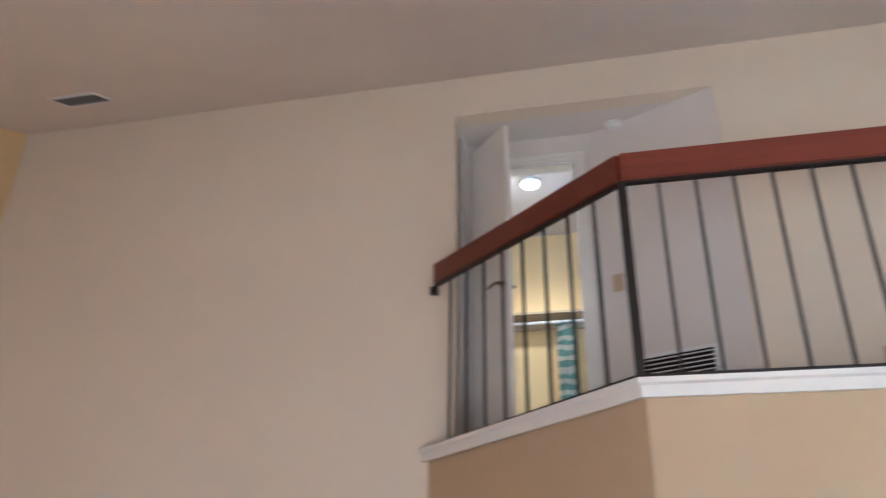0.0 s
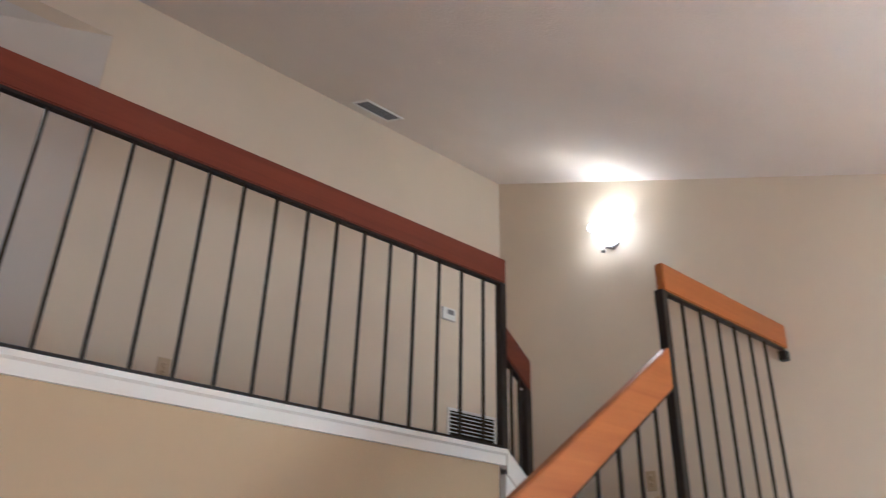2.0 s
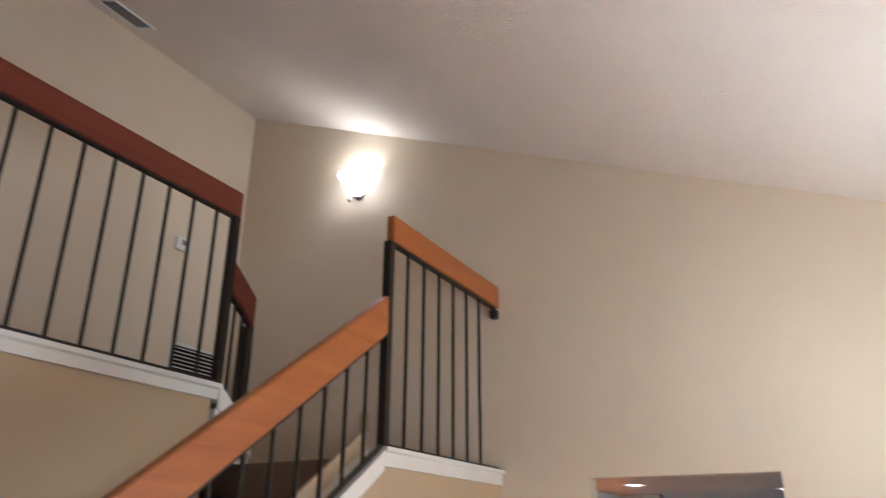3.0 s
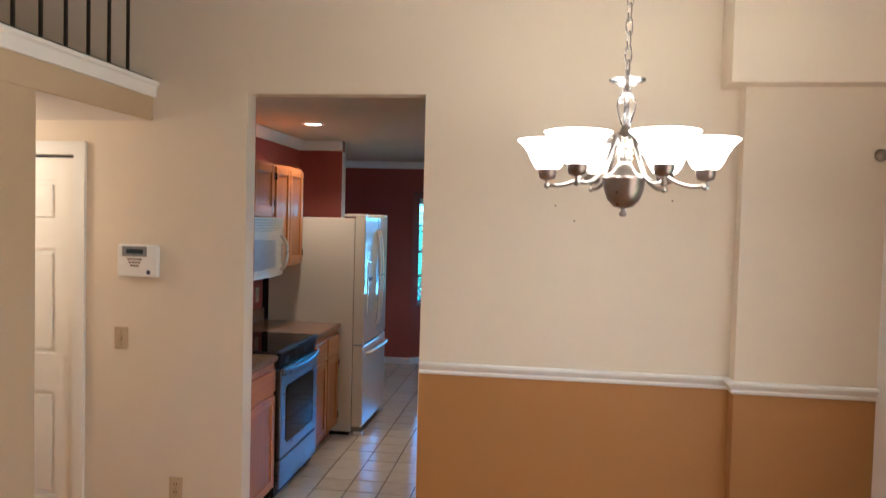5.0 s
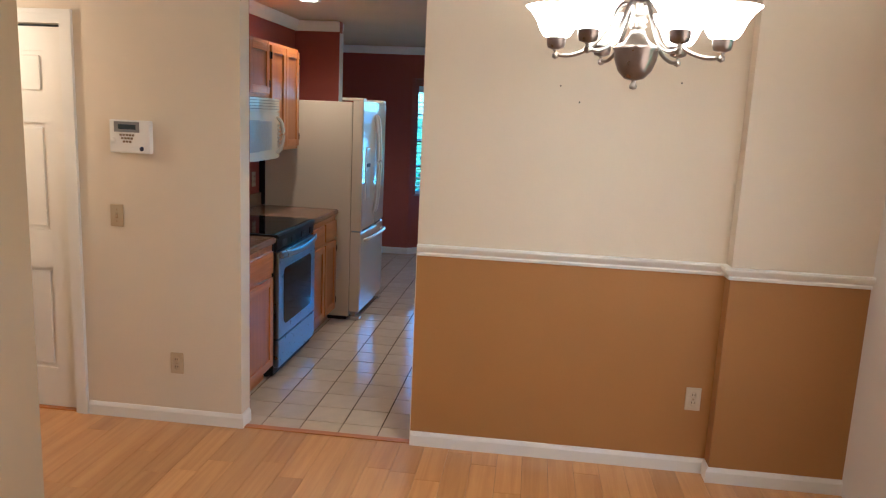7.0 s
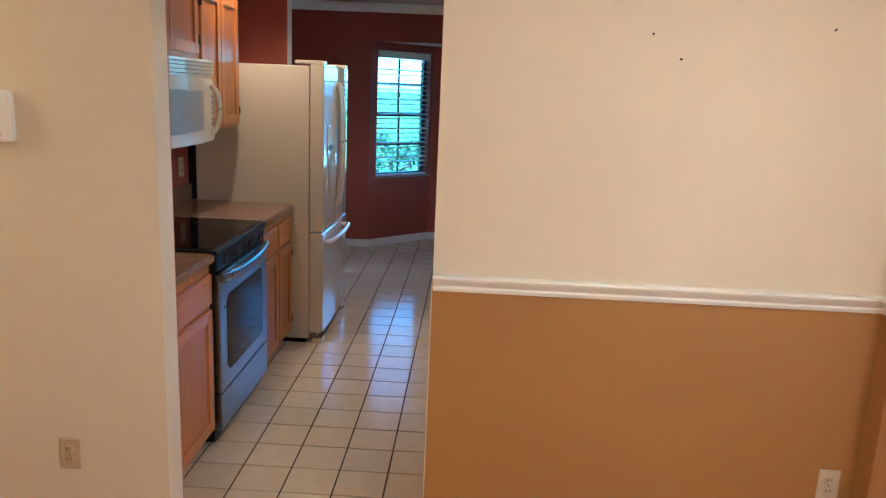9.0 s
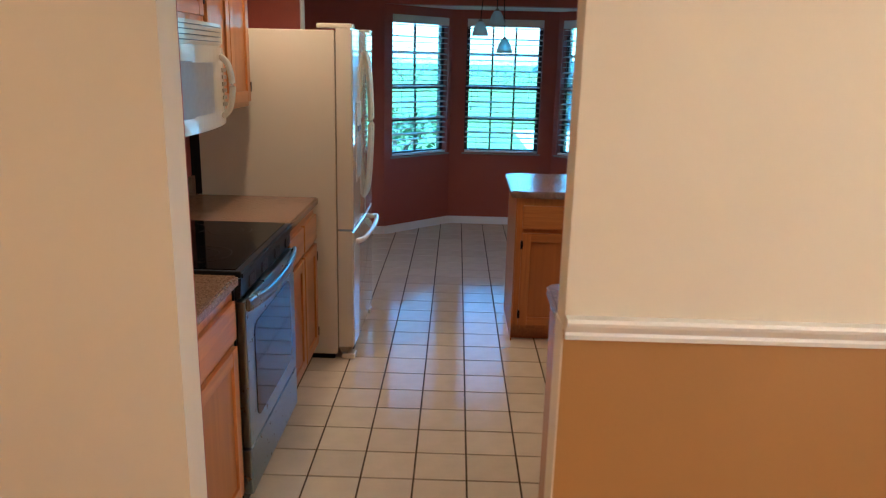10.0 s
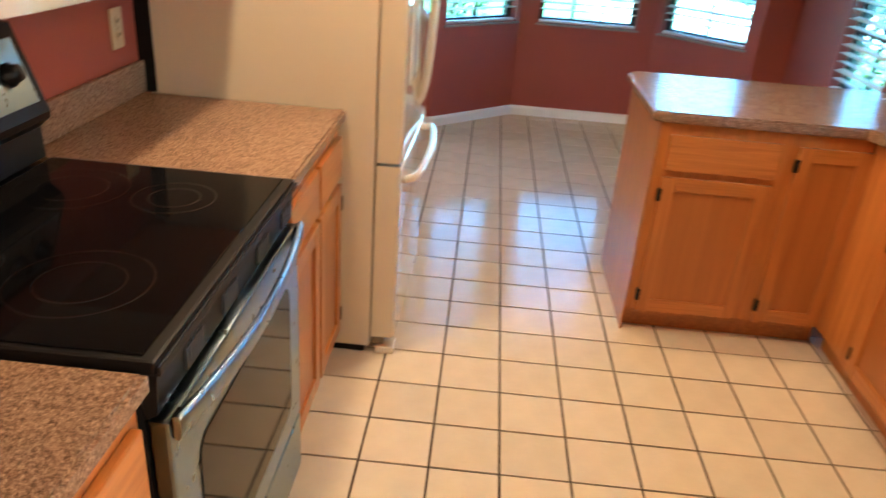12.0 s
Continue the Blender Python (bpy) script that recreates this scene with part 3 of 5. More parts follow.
land = thing("landing_railing", "black iron landing balustrade with an orange-stained rail", "railing", (SX, SY0, LAND))
LT = 3.474
bar(land, "top_rail", (SX - 0.01, SY0, LT), (E - 0.004, SY0, LT), RW, 0.132, RAILL)
bar(land, "under_bar", (SX, SY0, LT - 0.132), (E - 0.03, SY0, LT - 0.132), 0.03, 0.012, IRON)
bar(land, "base_bar", (SX, SY0, LAND + 0.047), (E - 0.03, SY0, LAND + 0.047), 0.03, 0.010, IRON)
square_bar(land, "post", SX - 0.012, SY0, LAND + 0.036, LT - 0.134, 0.019)
for k in range(6):
    square_bar(land, "baluster", SX + 0.155 * (k + 1), SY0, LAND + 0.04, LT - 0.136, 0.006)
part("wall_bracket", B(E - 0.05, E - 0.008, SY0 - 0.02, SY0 + 0.02, LT - 0.20, LT - 0.15), IRON, land)

flight = thing("stair_railing", "black iron stair balustrade with a sloping orange-stained rail", "railing", (SX, SY0, 1.0))
FT = 3.072
x0 = fx + 0.35
bar(flight, "top_rail", (x0, SY0, FT - (SX - 0.03 - x0) * 0.718), (SX - 0.03, SY0, FT), RW, 0.175, RAILL)
bar(flight, "under_bar", (x0, SY0, FT - 0.175 - (SX - 0.03 - x0) * 0.718), (SX - 0.03, SY0, FT - 0.175), 0.03, 0.012, IRON)
bar(flight, "base_bar", (x0, SY0, LAND + 0.05 - (SX - 0.02 - x0) * SL), (SX - 0.02, SY0, LAND + 0.05), 0.03, 0.012, IRON)
k = 1
while SX - 0.02 - 0.134 * k > x0:
    x = SX - 0.02 - 0.134 * k
    square_bar(flight, "baluster", x, SY0, LAND + 0.044 - (SX - 0.02 - x) * SL, FT - 0.18 - (SX - 0.03 - x) * 0.718, 0.006)
    k += 1
square_bar(flight, "post", x0 + 0.02, SY0, 0.0, FT - 0.18 - (SX - 0.05 - x0) * 0.718, 0.019)


# ---- wall fittings ----
def wall_frame(p, right, out):
    """Frame of a thing on a wall: x along the wall, y out of it, z up."""
    r, o = Vector(right), Vector(out)
    return Matrix(((r.x, o.x, 0, p[0]), (r.y, o.y, 0, p[1]), (r.z, o.z, 1, p[2]), (0, 0, 0, 1)))


ON_E, ON_N = ((0, -1, 0), (-1, 0, 0)), ((1, 0, 0), (0, -1, 0))


def rounded_plate(w, h, d, bevel=0.004):
    return box(bmesh.new(), -w / 2, w / 2, 0.0005, d, -h / 2, h / 2, bevel)


def outlet(p, side, mat, label):
    m = wall_frame(p, *side)
    t = thing("wall_outlet", label, "outlet", p, "wall outlets")
    part("plate", rounded_plate(0.072, 0.116, 0.007), mat, t, m=m)
    for z in (-0.02, 0.02):
        face = part("socket", lathe([(0, 0.010), (0.013, 0.010), (0.016, 0.008), (0.016, 0.006)], segs=16, m=Matrix.Translation((0, 0, z)) @ Matrix.Rotation(radians(-90), 4, "X")), mat, t, m=m)
        for x in (-0.006, 0.006):
            part("slot", B(x - 0.0012, x + 0.0012, 0.0095, 0.0112, z - 0.002, z + 0.008), BLACK, t, m=m)
    part("screw", lathe([(0, 0.0085), (0.003, 0.008), (0.003, 0.006)], segs=8, m=Matrix.Rotation(radians(-90), 4, "X")), BRASS, t, m=m)
    return t


def light_switch(p, side, mat, label):
    m = wall_frame(p, *side)
    t = thing("light_switch", label, "switch", p, "light switches")
    part("plate", rounded_plate(0.072, 0.116, 0.007), mat, t, m=m)
    part("slot", B(-0.006, 0.006, 0.006, 0.0075, -0.013, 0.013), BRASS, t, m=m)
    part("toggle", prism([(-0.004, -0.008), (0.004, -0.008), (0.0035, 0.010), (-0.0035, 0.010)], "y", 0.006, 0.017), mat, t, m=m)
    for z in (-0.03, 0.03):
        part("screw", lathe([(0, 0.0082), (0.003, 0.008), (0.003, 0.006)], segs=8, m=Matrix.Translation((0, 0, z)) @ Matrix.Rotation(radians(-90), 4, "X")), BRASS, t, m=m)
    return t


light_switch((E, 2.29, 1.10), ON_E, ALMOND, "almond toggle switch on the cream wall")
outlet((E, 1.98, 0.33), ON_E, ALMOND, "almond outlet low on the cream wall")
outlet((E, -0.664, 0.378), ON_E, IVORY, "pale almond outlet low on the ochre wall")
outlet((1.707, N, 3.13), ON_N, ALMOND, "almond outlet low on the loft wall")
outlet((E, 3.033, 2.742), ON_E, ALMOND, "almond outlet above the stair landing")

# alarm keypad
KP = (E, 2.19, 1.506)
m = wall_frame(KP, *ON_E)
FACE = Matrix.Rotation(radians(-90), 4, "X")
alarm = thing("alarm_keypad", "white alarm keypad with a grey display on the wall", "keypad", KP)
part("case", box(bmesh.new(), -0.108, 0.108, 0.0005, 0.036, -0.082, 0.082, 0.009), WHITEP, alarm, m=m)
part("bezel", box(bmesh.new(), -0.080, 0.053, 0.0355, 0.038, 0.022, 0.074, 0.003), GREYP, alarm, "grey display bezel", m=m)
part("display", box(bmesh.new(), -0.058, 0.034, 0.0375, 0.0390, 0.036, 0.060, 0.001), material("dark_blue_display", (0.03, 0.05, 0.075), 0.2), alarm, "dark blue display", m=m)
for row, n in enumerate((5, 4, 3)):
    for c in range(n):
        kx = -0.046 + (c + (5 - n) * 0.5) * 0.0165
        part("key", box(bmesh.new(), kx - 0.006, kx + 0.006, 0.0355, 0.040, 0.003 - row * 0.0165, 0.013 - row * 0.0165, 0.002), RUBBER, alarm, m=m)
part("key_cover", box(bmesh.new(), -0.042, 0.040, 0.0355, 0.0385, -0.046, -0.042, 0.001), WHITEP, alarm, m=m)
part("speaker", lathe([(0, 0.0375), (0.014, 0.0375), (0.016, 0.034)], segs=18, m=Matrix.Translation((-0.087, 0, -0.020)) @ FACE), WHITEP, alarm, m=m)
part("badge", lathe([(0, 0.0375), (0.011, 0.0375), (0.012, 0.034)], segs=18, m=Matrix.Translation((0.063, 0, -0.058)) @ FACE), material("dark_blue_badge", (0.02, 0.03, 0.09), 0.4), alarm, m=m)

# thermostat
m = wall_frame((3.668, N, 3.948), *ON_N)
thermo = thing("thermostat", "white thermostat with a small grey screen on the loft wall", "thermostat", (3.668, N, 3.948))
part("case", box(bmesh.new(), -0.062, 0.062, 0.0005, 0.028, -0.045, 0.045, 0.006), WHITEP, thermo, m=m)
part("screen", B(-0.02, 0.04, 0.0275, 0.030, -0.005, 0.03), GREYP, thermo, m=m)


def grille(name, m, w, h, n, label, frame_mat=WHITEP, slat_mat=WHITEP, back=BLACK, upright=True):
    t = thing(name, label, "vent", m.translation)
    # black sheet on the wall stands for the unlit duct behind the slats
    part("duct_shade", B(-w / 2 + 0.01, w / 2 - 0.01, 0.0008, 0.003, -h / 2 + 0.01, h / 2 - 0.01), back, t, m=m)
    for a, b, c, d in ((-w / 2, w / 2, h / 2 - 0.018, h / 2), (-w / 2, w / 2, -h / 2, -h / 2 + 0.018), (-w / 2, -w / 2 + 0.018, -h / 2 + 0.018, h / 2 - 0.018), (w / 2 - 0.018, w / 2, -h / 2 + 0.018, h / 2 - 0.018)):
        part("frame", B(a, b, 0.0008, 0.010, c, d), frame_mat, t, m=m)
    for k in range(n):
        z = -h / 2 + 0.02 + (h - 0.04) * (k + 0.5) / n
        bm = prism([(0.003, z - 0.003), (0.008, z - 0.004), (0.009, z + 0.001), (0.004, z + 0.004)], "x", -w / 2 + 0.018, w / 2 - 0.018)
        part("slat", bm, slat_mat, t, m=m)
    return t


grille("return_vent", wall_frame((3.92, N, 3.13), *ON_N), 0.47, 0.30, 10, "white return air grille low on the loft wall")
grille("hall_vent", wall_frame((0.67, 4.4365, 3.13), Vector((0.898, -0.440, 0)), Vector((-0.440, -0.898, 0))), 0.46, 0.30, 10, "louvred return air grille on the hall wall")


def on_ceiling(x, y):
    """Frame on the sloping ceiling: x along it, y down out of it."""
    a = math.atan(PITCH)
    return Matrix.Translation((x, y, roof(y))) @ Matrix.Rotation(a, 4, "X") @ Matrix(((1, 0, 0, 0), (0, 0, 1, 0), (0, -1, 0, 0), (0, 0, 0, 1)))


grille("ceiling_vent", on_ceiling(2.77, 4.01), 0.32, 0.20, 7, "white louvred supply vent in the sloping ceiling", slat_mat=GREYP)
grille("ceiling_vent", on_ceiling(-3.10, 3.64), 0.36, 0.22, 7, "white louvred supply vent near the end wall", slat_mat=GREYP)

# nail heads left in the wall
for y, z in ((0.079, 1.839), (-0.012, 1.768), (-0.463, 1.872)):
    nail = part("nail", lathe([(0, 0.004), (0.004, 0.003), (0.004, 0.0003)], segs=8, m=Matrix.Translation((E, y, z)) @ Matrix.Rotation(radians(-90), 4, "Y")), BLACK)
    tagged(nail, "small dark nail head in the cream wall", "nail", "nail heads")
rosette = part("curtain_rod_end", lathe([(0, 0.03), (0.016, 0.028), (0.026, 0.016), (0.028, 0.004), (0.02, 0.0005)], segs=18, m=Matrix.Translation((E - 0.092, -1.33, 2.09)) @ Matrix.Rotation(radians(-90), 4, "Y")), NICKEL)
tagged(rosette, "round metal rod rosette beside the pier", "rod end")


# ---- doors ----
def panel_door(name, m, w, h, label, sides=(1,), knob=None, lever=None, parent_kind="structure"):
    """A six-panel moulded door; x across, y out of its face, z up from its foot."""
    t = thing(name, label, "door", m.translation, "", parent_kind)
    rails = [0, 0.22, 0.78, 0.98, 1.54, 1.68, 1.90, h]
    bm = bmesh.new()
    box(bm, 0, w, -0.035, -0.012, 0, h)
    st, mu = (0.115, 0.055) if w > 0.5 else (0.06, 0.025)
    cols = [0, st, w / 2 - mu, w / 2 + mu, w - st, w]
    for a, b in ((0, 1), (2, 3), (4, 5)):
        box(bm, cols[a], cols[b], -0.012, 0, 0, h)
    for a, b in ((0, 1), (2, 3), (4, 5), (6, 7)):
        for c, d in ((1, 2), (3, 4)):
            box(bm, cols[c], cols[d], -0.012, 0, rails[a], rails[b])
    leaf = part("leaf", bm, DOORW, t, m=m)
    for a, b in ((1, 2), (3, 4), (5, 6)):
        for c, d in ((1, 2), (3, 4)):
            bm = box(bmesh.new(), cols[c] + 0.022, cols[d] - 0.022, -0.013, -0.003, rails[a] + 0.022, rails[b] - 0.022, 0.006)
            part("panel", bm, DOORW, t, m=m)
    if knob:
        kx, kz = knob
        part("knob", lathe([(0, 0.062), (0.018, 0.060), (0.027, 0.048), (0.024, 0.034), (0.011, 0.026), (0.011, 0.008), (0.028, 0.006), (0.030, 0.0)], segs=18, m=Matrix.Translation((kx, 0, kz)) @ Matrix.Rotation(radians(-90), 4, "X")), NICKEL, t, m=m)
    if lever:
        kx, kz, s = lever
        for face, sgn in ((0.0, 1), (-0.035, -1)):
            bm = lathe([(0.026, 0.001), (0.028, 0.006), (0.012, 0.010), (0.009, 0.050), (0, 0.052)], segs=16, m=Matrix.Translation((kx, face, kz)) @ Matrix.Rotation(radians(-90 * sgn), 4, "X"))
            tube([(kx, face + sgn * 0.047, kz), (kx + s * 0.03, face + sgn * 0.050, kz), (kx + s * 0.11, face + sgn * 0.046, kz - 0.004)], 0.008, bm=bm)
            part("lever", bm, BRONZE, t, m=m)
    return t


def casing(name, m, w, h, label, cw=0.068):
    """Moulded casing round an opening w wide and h high, in the wall's frame."""
    bm = bmesh.new()
    for i, (o0, o1, d) in enumerate(((0, 0.012, 0.012), (0.012, cw - 0.022, 0.016), (cw - 0.022, cw, 0.021))):
        box(bm, -o1, -o0, 0.0006, d, 0, h + o0)
        box(bm, w + o0, w + o1, 0.0006, d, 0, h + o0)
        box(bm, -o1, w + o1, 0.0006, d, h + o0, h + o1)
    return part(name, bm, TRIM, None, "", m=m)


md = wall_frame((E, DY1, 0), *ON_E)
door1 = panel_door("door_1", Matrix.Translation((0.022, 0, 0.012)) @ md, DY1 - DY0 - 0.004, 2.018, "white six-panel door, closed, under the landing", knob=(0.06, 0.95))
tagged(casing("trim_door_casing", md, DY1 - DY0, DZ, ""), "white moulded casing round the alcove door", "trim", "", "structure")
# black slab puts the shade behind the leaf into solid form
setting("door_gap_shade", B(E + 0.075, EB, DY0, DY1, 0, DZ), BLACK, "black slab standing for the shade behind the closed door", "door")
setting("threshold", B(E, E + 0.075, DY0, DY1, -0.01, 0.008), OAKY, "oak door sill", "threshold")

# upstairs hall
mh = wall_frame((HX0, HY, LOFT), *ON_N)
tagged(casing("trim_hall_casing", mh, HX1 - HX0, HZ - LOFT, "", 0.06), "white casing round the upstairs doorway", "trim", "", "structure")
bm = B(HX0, HX0 + 0.02, HY, HY + 0.1, LOFT, HZ)
box(bm, HX1 - 0.02, HX1, HY, HY + 0.1, LOFT, HZ)
box(bm, HX0 + 0.02, HX1 - 0.02, HY, HY + 0.1, HZ - 0.02, HZ)
setting("trim_hall_jamb", bm, TRIM, "white door jamb upstairs", "trim")
for z in (3.34, 3.90):
    h = part("hinge", B(HX1 - 0.024, HX1 - 0.0205, HY - 0.012, HY + 0.03, z - 0.045, z + 0.045), BRASS)
    tagged(h, "brass door hinge on the white jamb", "hinge", "jamb hinges")
panel_door("door_2", Matrix.Translation((-0.53, 4.59, LOFT + 0.012)) @ Matrix.Rotation(radians(-48), 4, "Z"), 0.42, 2.14, "white panelled door standing open in the upstairs hall", lever=(0.37, 1.00, -1))
for z in (2.95, 3.72, 4.45):
    h = part("hinge", B(-0.005, 0.012, -0.002, 0.006, z - 0.045, z + 0.045), BRASS, m=Matrix.Translation((-0.53, 4.59, 0)) @ Matrix.Rotation(radians(-48), 4, "Z"))
    tagged(h, "dark brass hinge on the open upstairs door", "hinge", "door hinges")
bm = B(NX0, NX0 + 0.012, 4.365, 4.42, LOFT, 4.86)
box(bm, NX0, NX0 + 0.018, 4.365, 4.385, LOFT, 4.862)
setting("trim_hall_side_casing", bm, TRIM, "white casing on the side wall of the hall", "trim")
light_switch((0.384, 4.5735, 3.78), ((0.898, -0.440, 0), (-0.440, -0.898, 0)), ALMOND, "almond switch beside the upstairs doorway")
smoke = thing("smoke_detector", "round white smoke detector on the hall ceiling", "detector", (0.445, 4.55, NZ))
part("base", lathe([(0, -0.001), (0.066, -0.001), (0.068, -0.012), (0.060, -0.014), (0, -0.014)], (0.445, 4.55, NZ + 0.003)), WHITEP, smoke)
part("cover", lathe([(0.056, -0.014), (0.060, -0.022), (0.050, -0.038), (0.030, -0.043), (0, -0.044)], (0.445, 4.55, NZ + 0.003)), WHITEP, smoke)
dome = thing("ceiling_light", "lit round glass ceiling light in the back room", "ceiling light", (-0.226, 5.46, 5.1))
part("pan", lathe([(0, -0.001), (0.08, -0.001), (0.085, -0.02), (0, -0.021)], (-0.226, 5.46, 5.1)), WHITEP, dome)
part("globe", lathe([(0.066, -0.021), (0.068, -0.03), (0.056, -0.05), (0.03, -0.064), (0, -0.068)], (-0.226, 5.46, 5.1)), BULB, dome, "glowing white glass")
spot("back_room_light", (-0.226, 5.46, 4.97), 7.0, (1.0, 0.66, 0.30))
shelf = thing("closet_shelf", "pale wooden closet shelf with a hanging rod", "shelf", (-0.1, 6.3, 4.25))
part("board", B(NX0 + 0.002, 1.398, 6.28, 6.498, 4.235, 4.255), ALMOND, shelf)
part("cleat", B(NX0 + 0.002, 1.398, 6.475, 6.499, 4.15, 4.234), ALMOND, shelf)
part("rod", rod((NX0 + 0.002, 6.34, 4.17), (1.398, 6.34, 4.17), 0.014), TRIM, shelf)
bm = bmesh.new()
cloth_rows = []
for i in range(15):
    u = i / 14
    cloth_rows.append([bm.verts.new((-0.13 + 0.17 * u, 6.34 + 0.018 * math.sin(u * 15) + 0.004 * math.sin(j), 4.185 - j * 0.085)) for j in range(15)])
for i in range(14):
    for j in range(14):
        bm.faces.new((cloth_rows[i][j], cloth_rows[i + 1][j], cloth_rows[i + 1][j + 1], cloth_rows[i][j + 1])).smooth = True
bmesh.ops.solidify(bm, geom=list(bm.faces), thickness=0.004)
ZIG = material("teal_zigzag_cloth", (0.62, 0.62, 0.55), 0.9)
zn, zl = ZIG.node_tree.nodes, ZIG.node_tree.links
wv = zn.new("ShaderNodeTexWave")
wv.wave_type, wv.bands_direction, wv.wave_profile = "BANDS", "Z", "SIN"
wv.inputs["Scale"].default_value, wv.inputs["Distortion"].default_value, wv.inputs["Detail Scale"].default_value = 3.2, 5.0, 2.0
zr = zn.new("ShaderNodeValToRGB")
zr.color_ramp.interpolation = "CONSTANT"
zr.color_ramp.elements[0].color, zr.color_ramp.elements[1].color = (0.62, 0.62, 0.52, 1), (0.22, 0.36, 0.31, 1)
zr.color_ramp.elements[1].position = 0.5
zc = zn.new("ShaderNodeTexCoord")
zl.new(zc.outputs["Object"], wv.inputs["Vector"])
zl.new(wv.outputs["Color"], zr.inputs["Fac"])
zl.new(zr.outputs["Color"], zn["Principled BSDF"].inputs["Base Color"])
tagged(part("hanging_cloth", bm, ZIG), "teal and cream zigzag cloth hanging from a rod", "cloth")

# ---- wall sconce ----
sc = Vector((E, 3.16, 4.44))
sconce = thing("wall_sconce", "lit half-bowl glass wall sconce with scrolled metal", "wall lamp", sc)


def half_bowl(profile, cx, cy, cz, out):
    """Half a turned bowl against a wall."""
    bm = bmesh.new()
    rings = []
    for r, z in profile:
        rings.append([bm.verts.new((cx + out * r * 0.85 * math.sin(math.pi * k / 16), cy + r * math.cos(math.pi * k / 16), cz + z)) for k in range(17)])
    for u, v in zip(rings, rings[1:]):
        for k in range(16):
            bm.faces.new((u[k], u[k + 1], v[k + 1], v[k])).smooth = True
    bmesh.ops.remove_doubles(bm, verts=bm.verts, dist=1e-5)
    bmesh.ops.solidify(bm, geom=list(bm.faces), thickness=0.004)
    return bm


part("bowl", half_bowl([(0.166, 0.045), (0.158, 0.036), (0.132, 0.010), (0.108, -0.025), (0.090, -0.060), (0.066, -0.092), (0.034, -0.113), (0.004, -0.118)], E - 0.004, sc.y, sc.z, -1), SHADE_S, sconce, "glowing frosted glass bowl")
part("backplate", lathe([(0, 0.0), (0.055, 0.0), (0.058, 0.008), (0.0, 0.012)], m=Matrix.Translation((E - 0.001, sc.y, sc.z - 0.09)) @ Matrix.Rotation(radians(-90), 4, "Y")), NICKEL, sconce)
part("rim_bar", tube([(E - 0.004 - 0.144 * math.sin(math.pi * k / 18), sc.y + 0.169 * math.cos(math.pi * k / 18), sc.z + 0.043) for k in range(19)], 0.0045), NICKEL, sconce)
for s in (-1, 1):
    part("scroll", tube(smooth_line([(E - 0.045, sc.y + s * 0.095, sc.z - 0.055), (E - 0.035, sc.y + s * 0.128, sc.z - 0.005), (E - 0.03, sc.y + s * 0.168, sc.z + 0.042), (E - 0.02, sc.y + s * 0.195, sc.z + 0.062)]), 0.004), NICKEL, sconce)
    part("finial", lathe([(0, -0.02), (0.014, -0.012), (0.016, 0.0), (0.010, 0.012), (0, 0.016)], (E - 0.06, sc.y + s * 0.04, sc.z - 0.165)), NICKEL, sconce)
    part("stem", tube(smooth_line([(E - 0.03, sc.y, sc.z - 0.108), (E - 0.06, sc.y + s * 0.022, sc.z - 0.15), (E - 0.06, sc.y + s * 0.04, sc.z - 0.155)]), 0.004), NICKEL, sconce)
lamp("sconce_light", (E - 0.115, sc.y, sc.z), 1.25, WARM, 0.03)

# ---- chandelier ----
cx, cy, SZ = 2.969, -0.094, 0.94
ch = thing("chandelier", "six-arm brushed nickel chandelier with lit bell glass shades", "chandelier", (cx, cy, 1.770))
C0 = (cx, cy, 0)
part("finial", lathe([(0, 1.766), (0.010, 1.768), (0.013, 1.777), (0.008, 1.785), (0.006, 1.792), (0.012, 1.797)], C0), NICKEL, ch)
part("bowl", lathe([(0.010, 1.794), (0.030, 1.799), (0.052, 1.822), (0.064, 1.854), (0.068, 1.883), (0.072, 1.889), (0.068, 1.896)], C0), BRONZE, ch, "dark ribbed metal bowl")
part("collar", lathe([(0.070, 1.893), (0.060, 1.899), (0.040, 1.909), (0.026, 1.925), (0.020, 1.942), (0.026, 1.946), (0.020, 1.953), (0.028, 1.960), (0.019, 1.970), (0.030, 1.993), (0.034, 2.005), (0.018, 2.018), (0.012, 2.035)], C0), NICKEL, ch)
part("crystal", lathe([(0.012, 2.030), (0.018, 2.039), (0.032, 2.085), (0.030, 2.099), (0.016, 2.119), (0.010, 2.123)], C0, segs=8), CRYSTAL, ch, "faceted glass column")
part("crystal", lathe([(0.010, 2.123), (0.020, 2.131), (0.030, 2.144), (0.058, 2.150), (0.060, 2.155), (0.030, 2.160), (0.010, 2.165)], C0, segs=12), CRYSTAL, ch, "scalloped glass disc")
part("spindle", rod((cx, cy, 2.022), (cx, cy, 2.182), 0.006), NICKEL, ch)
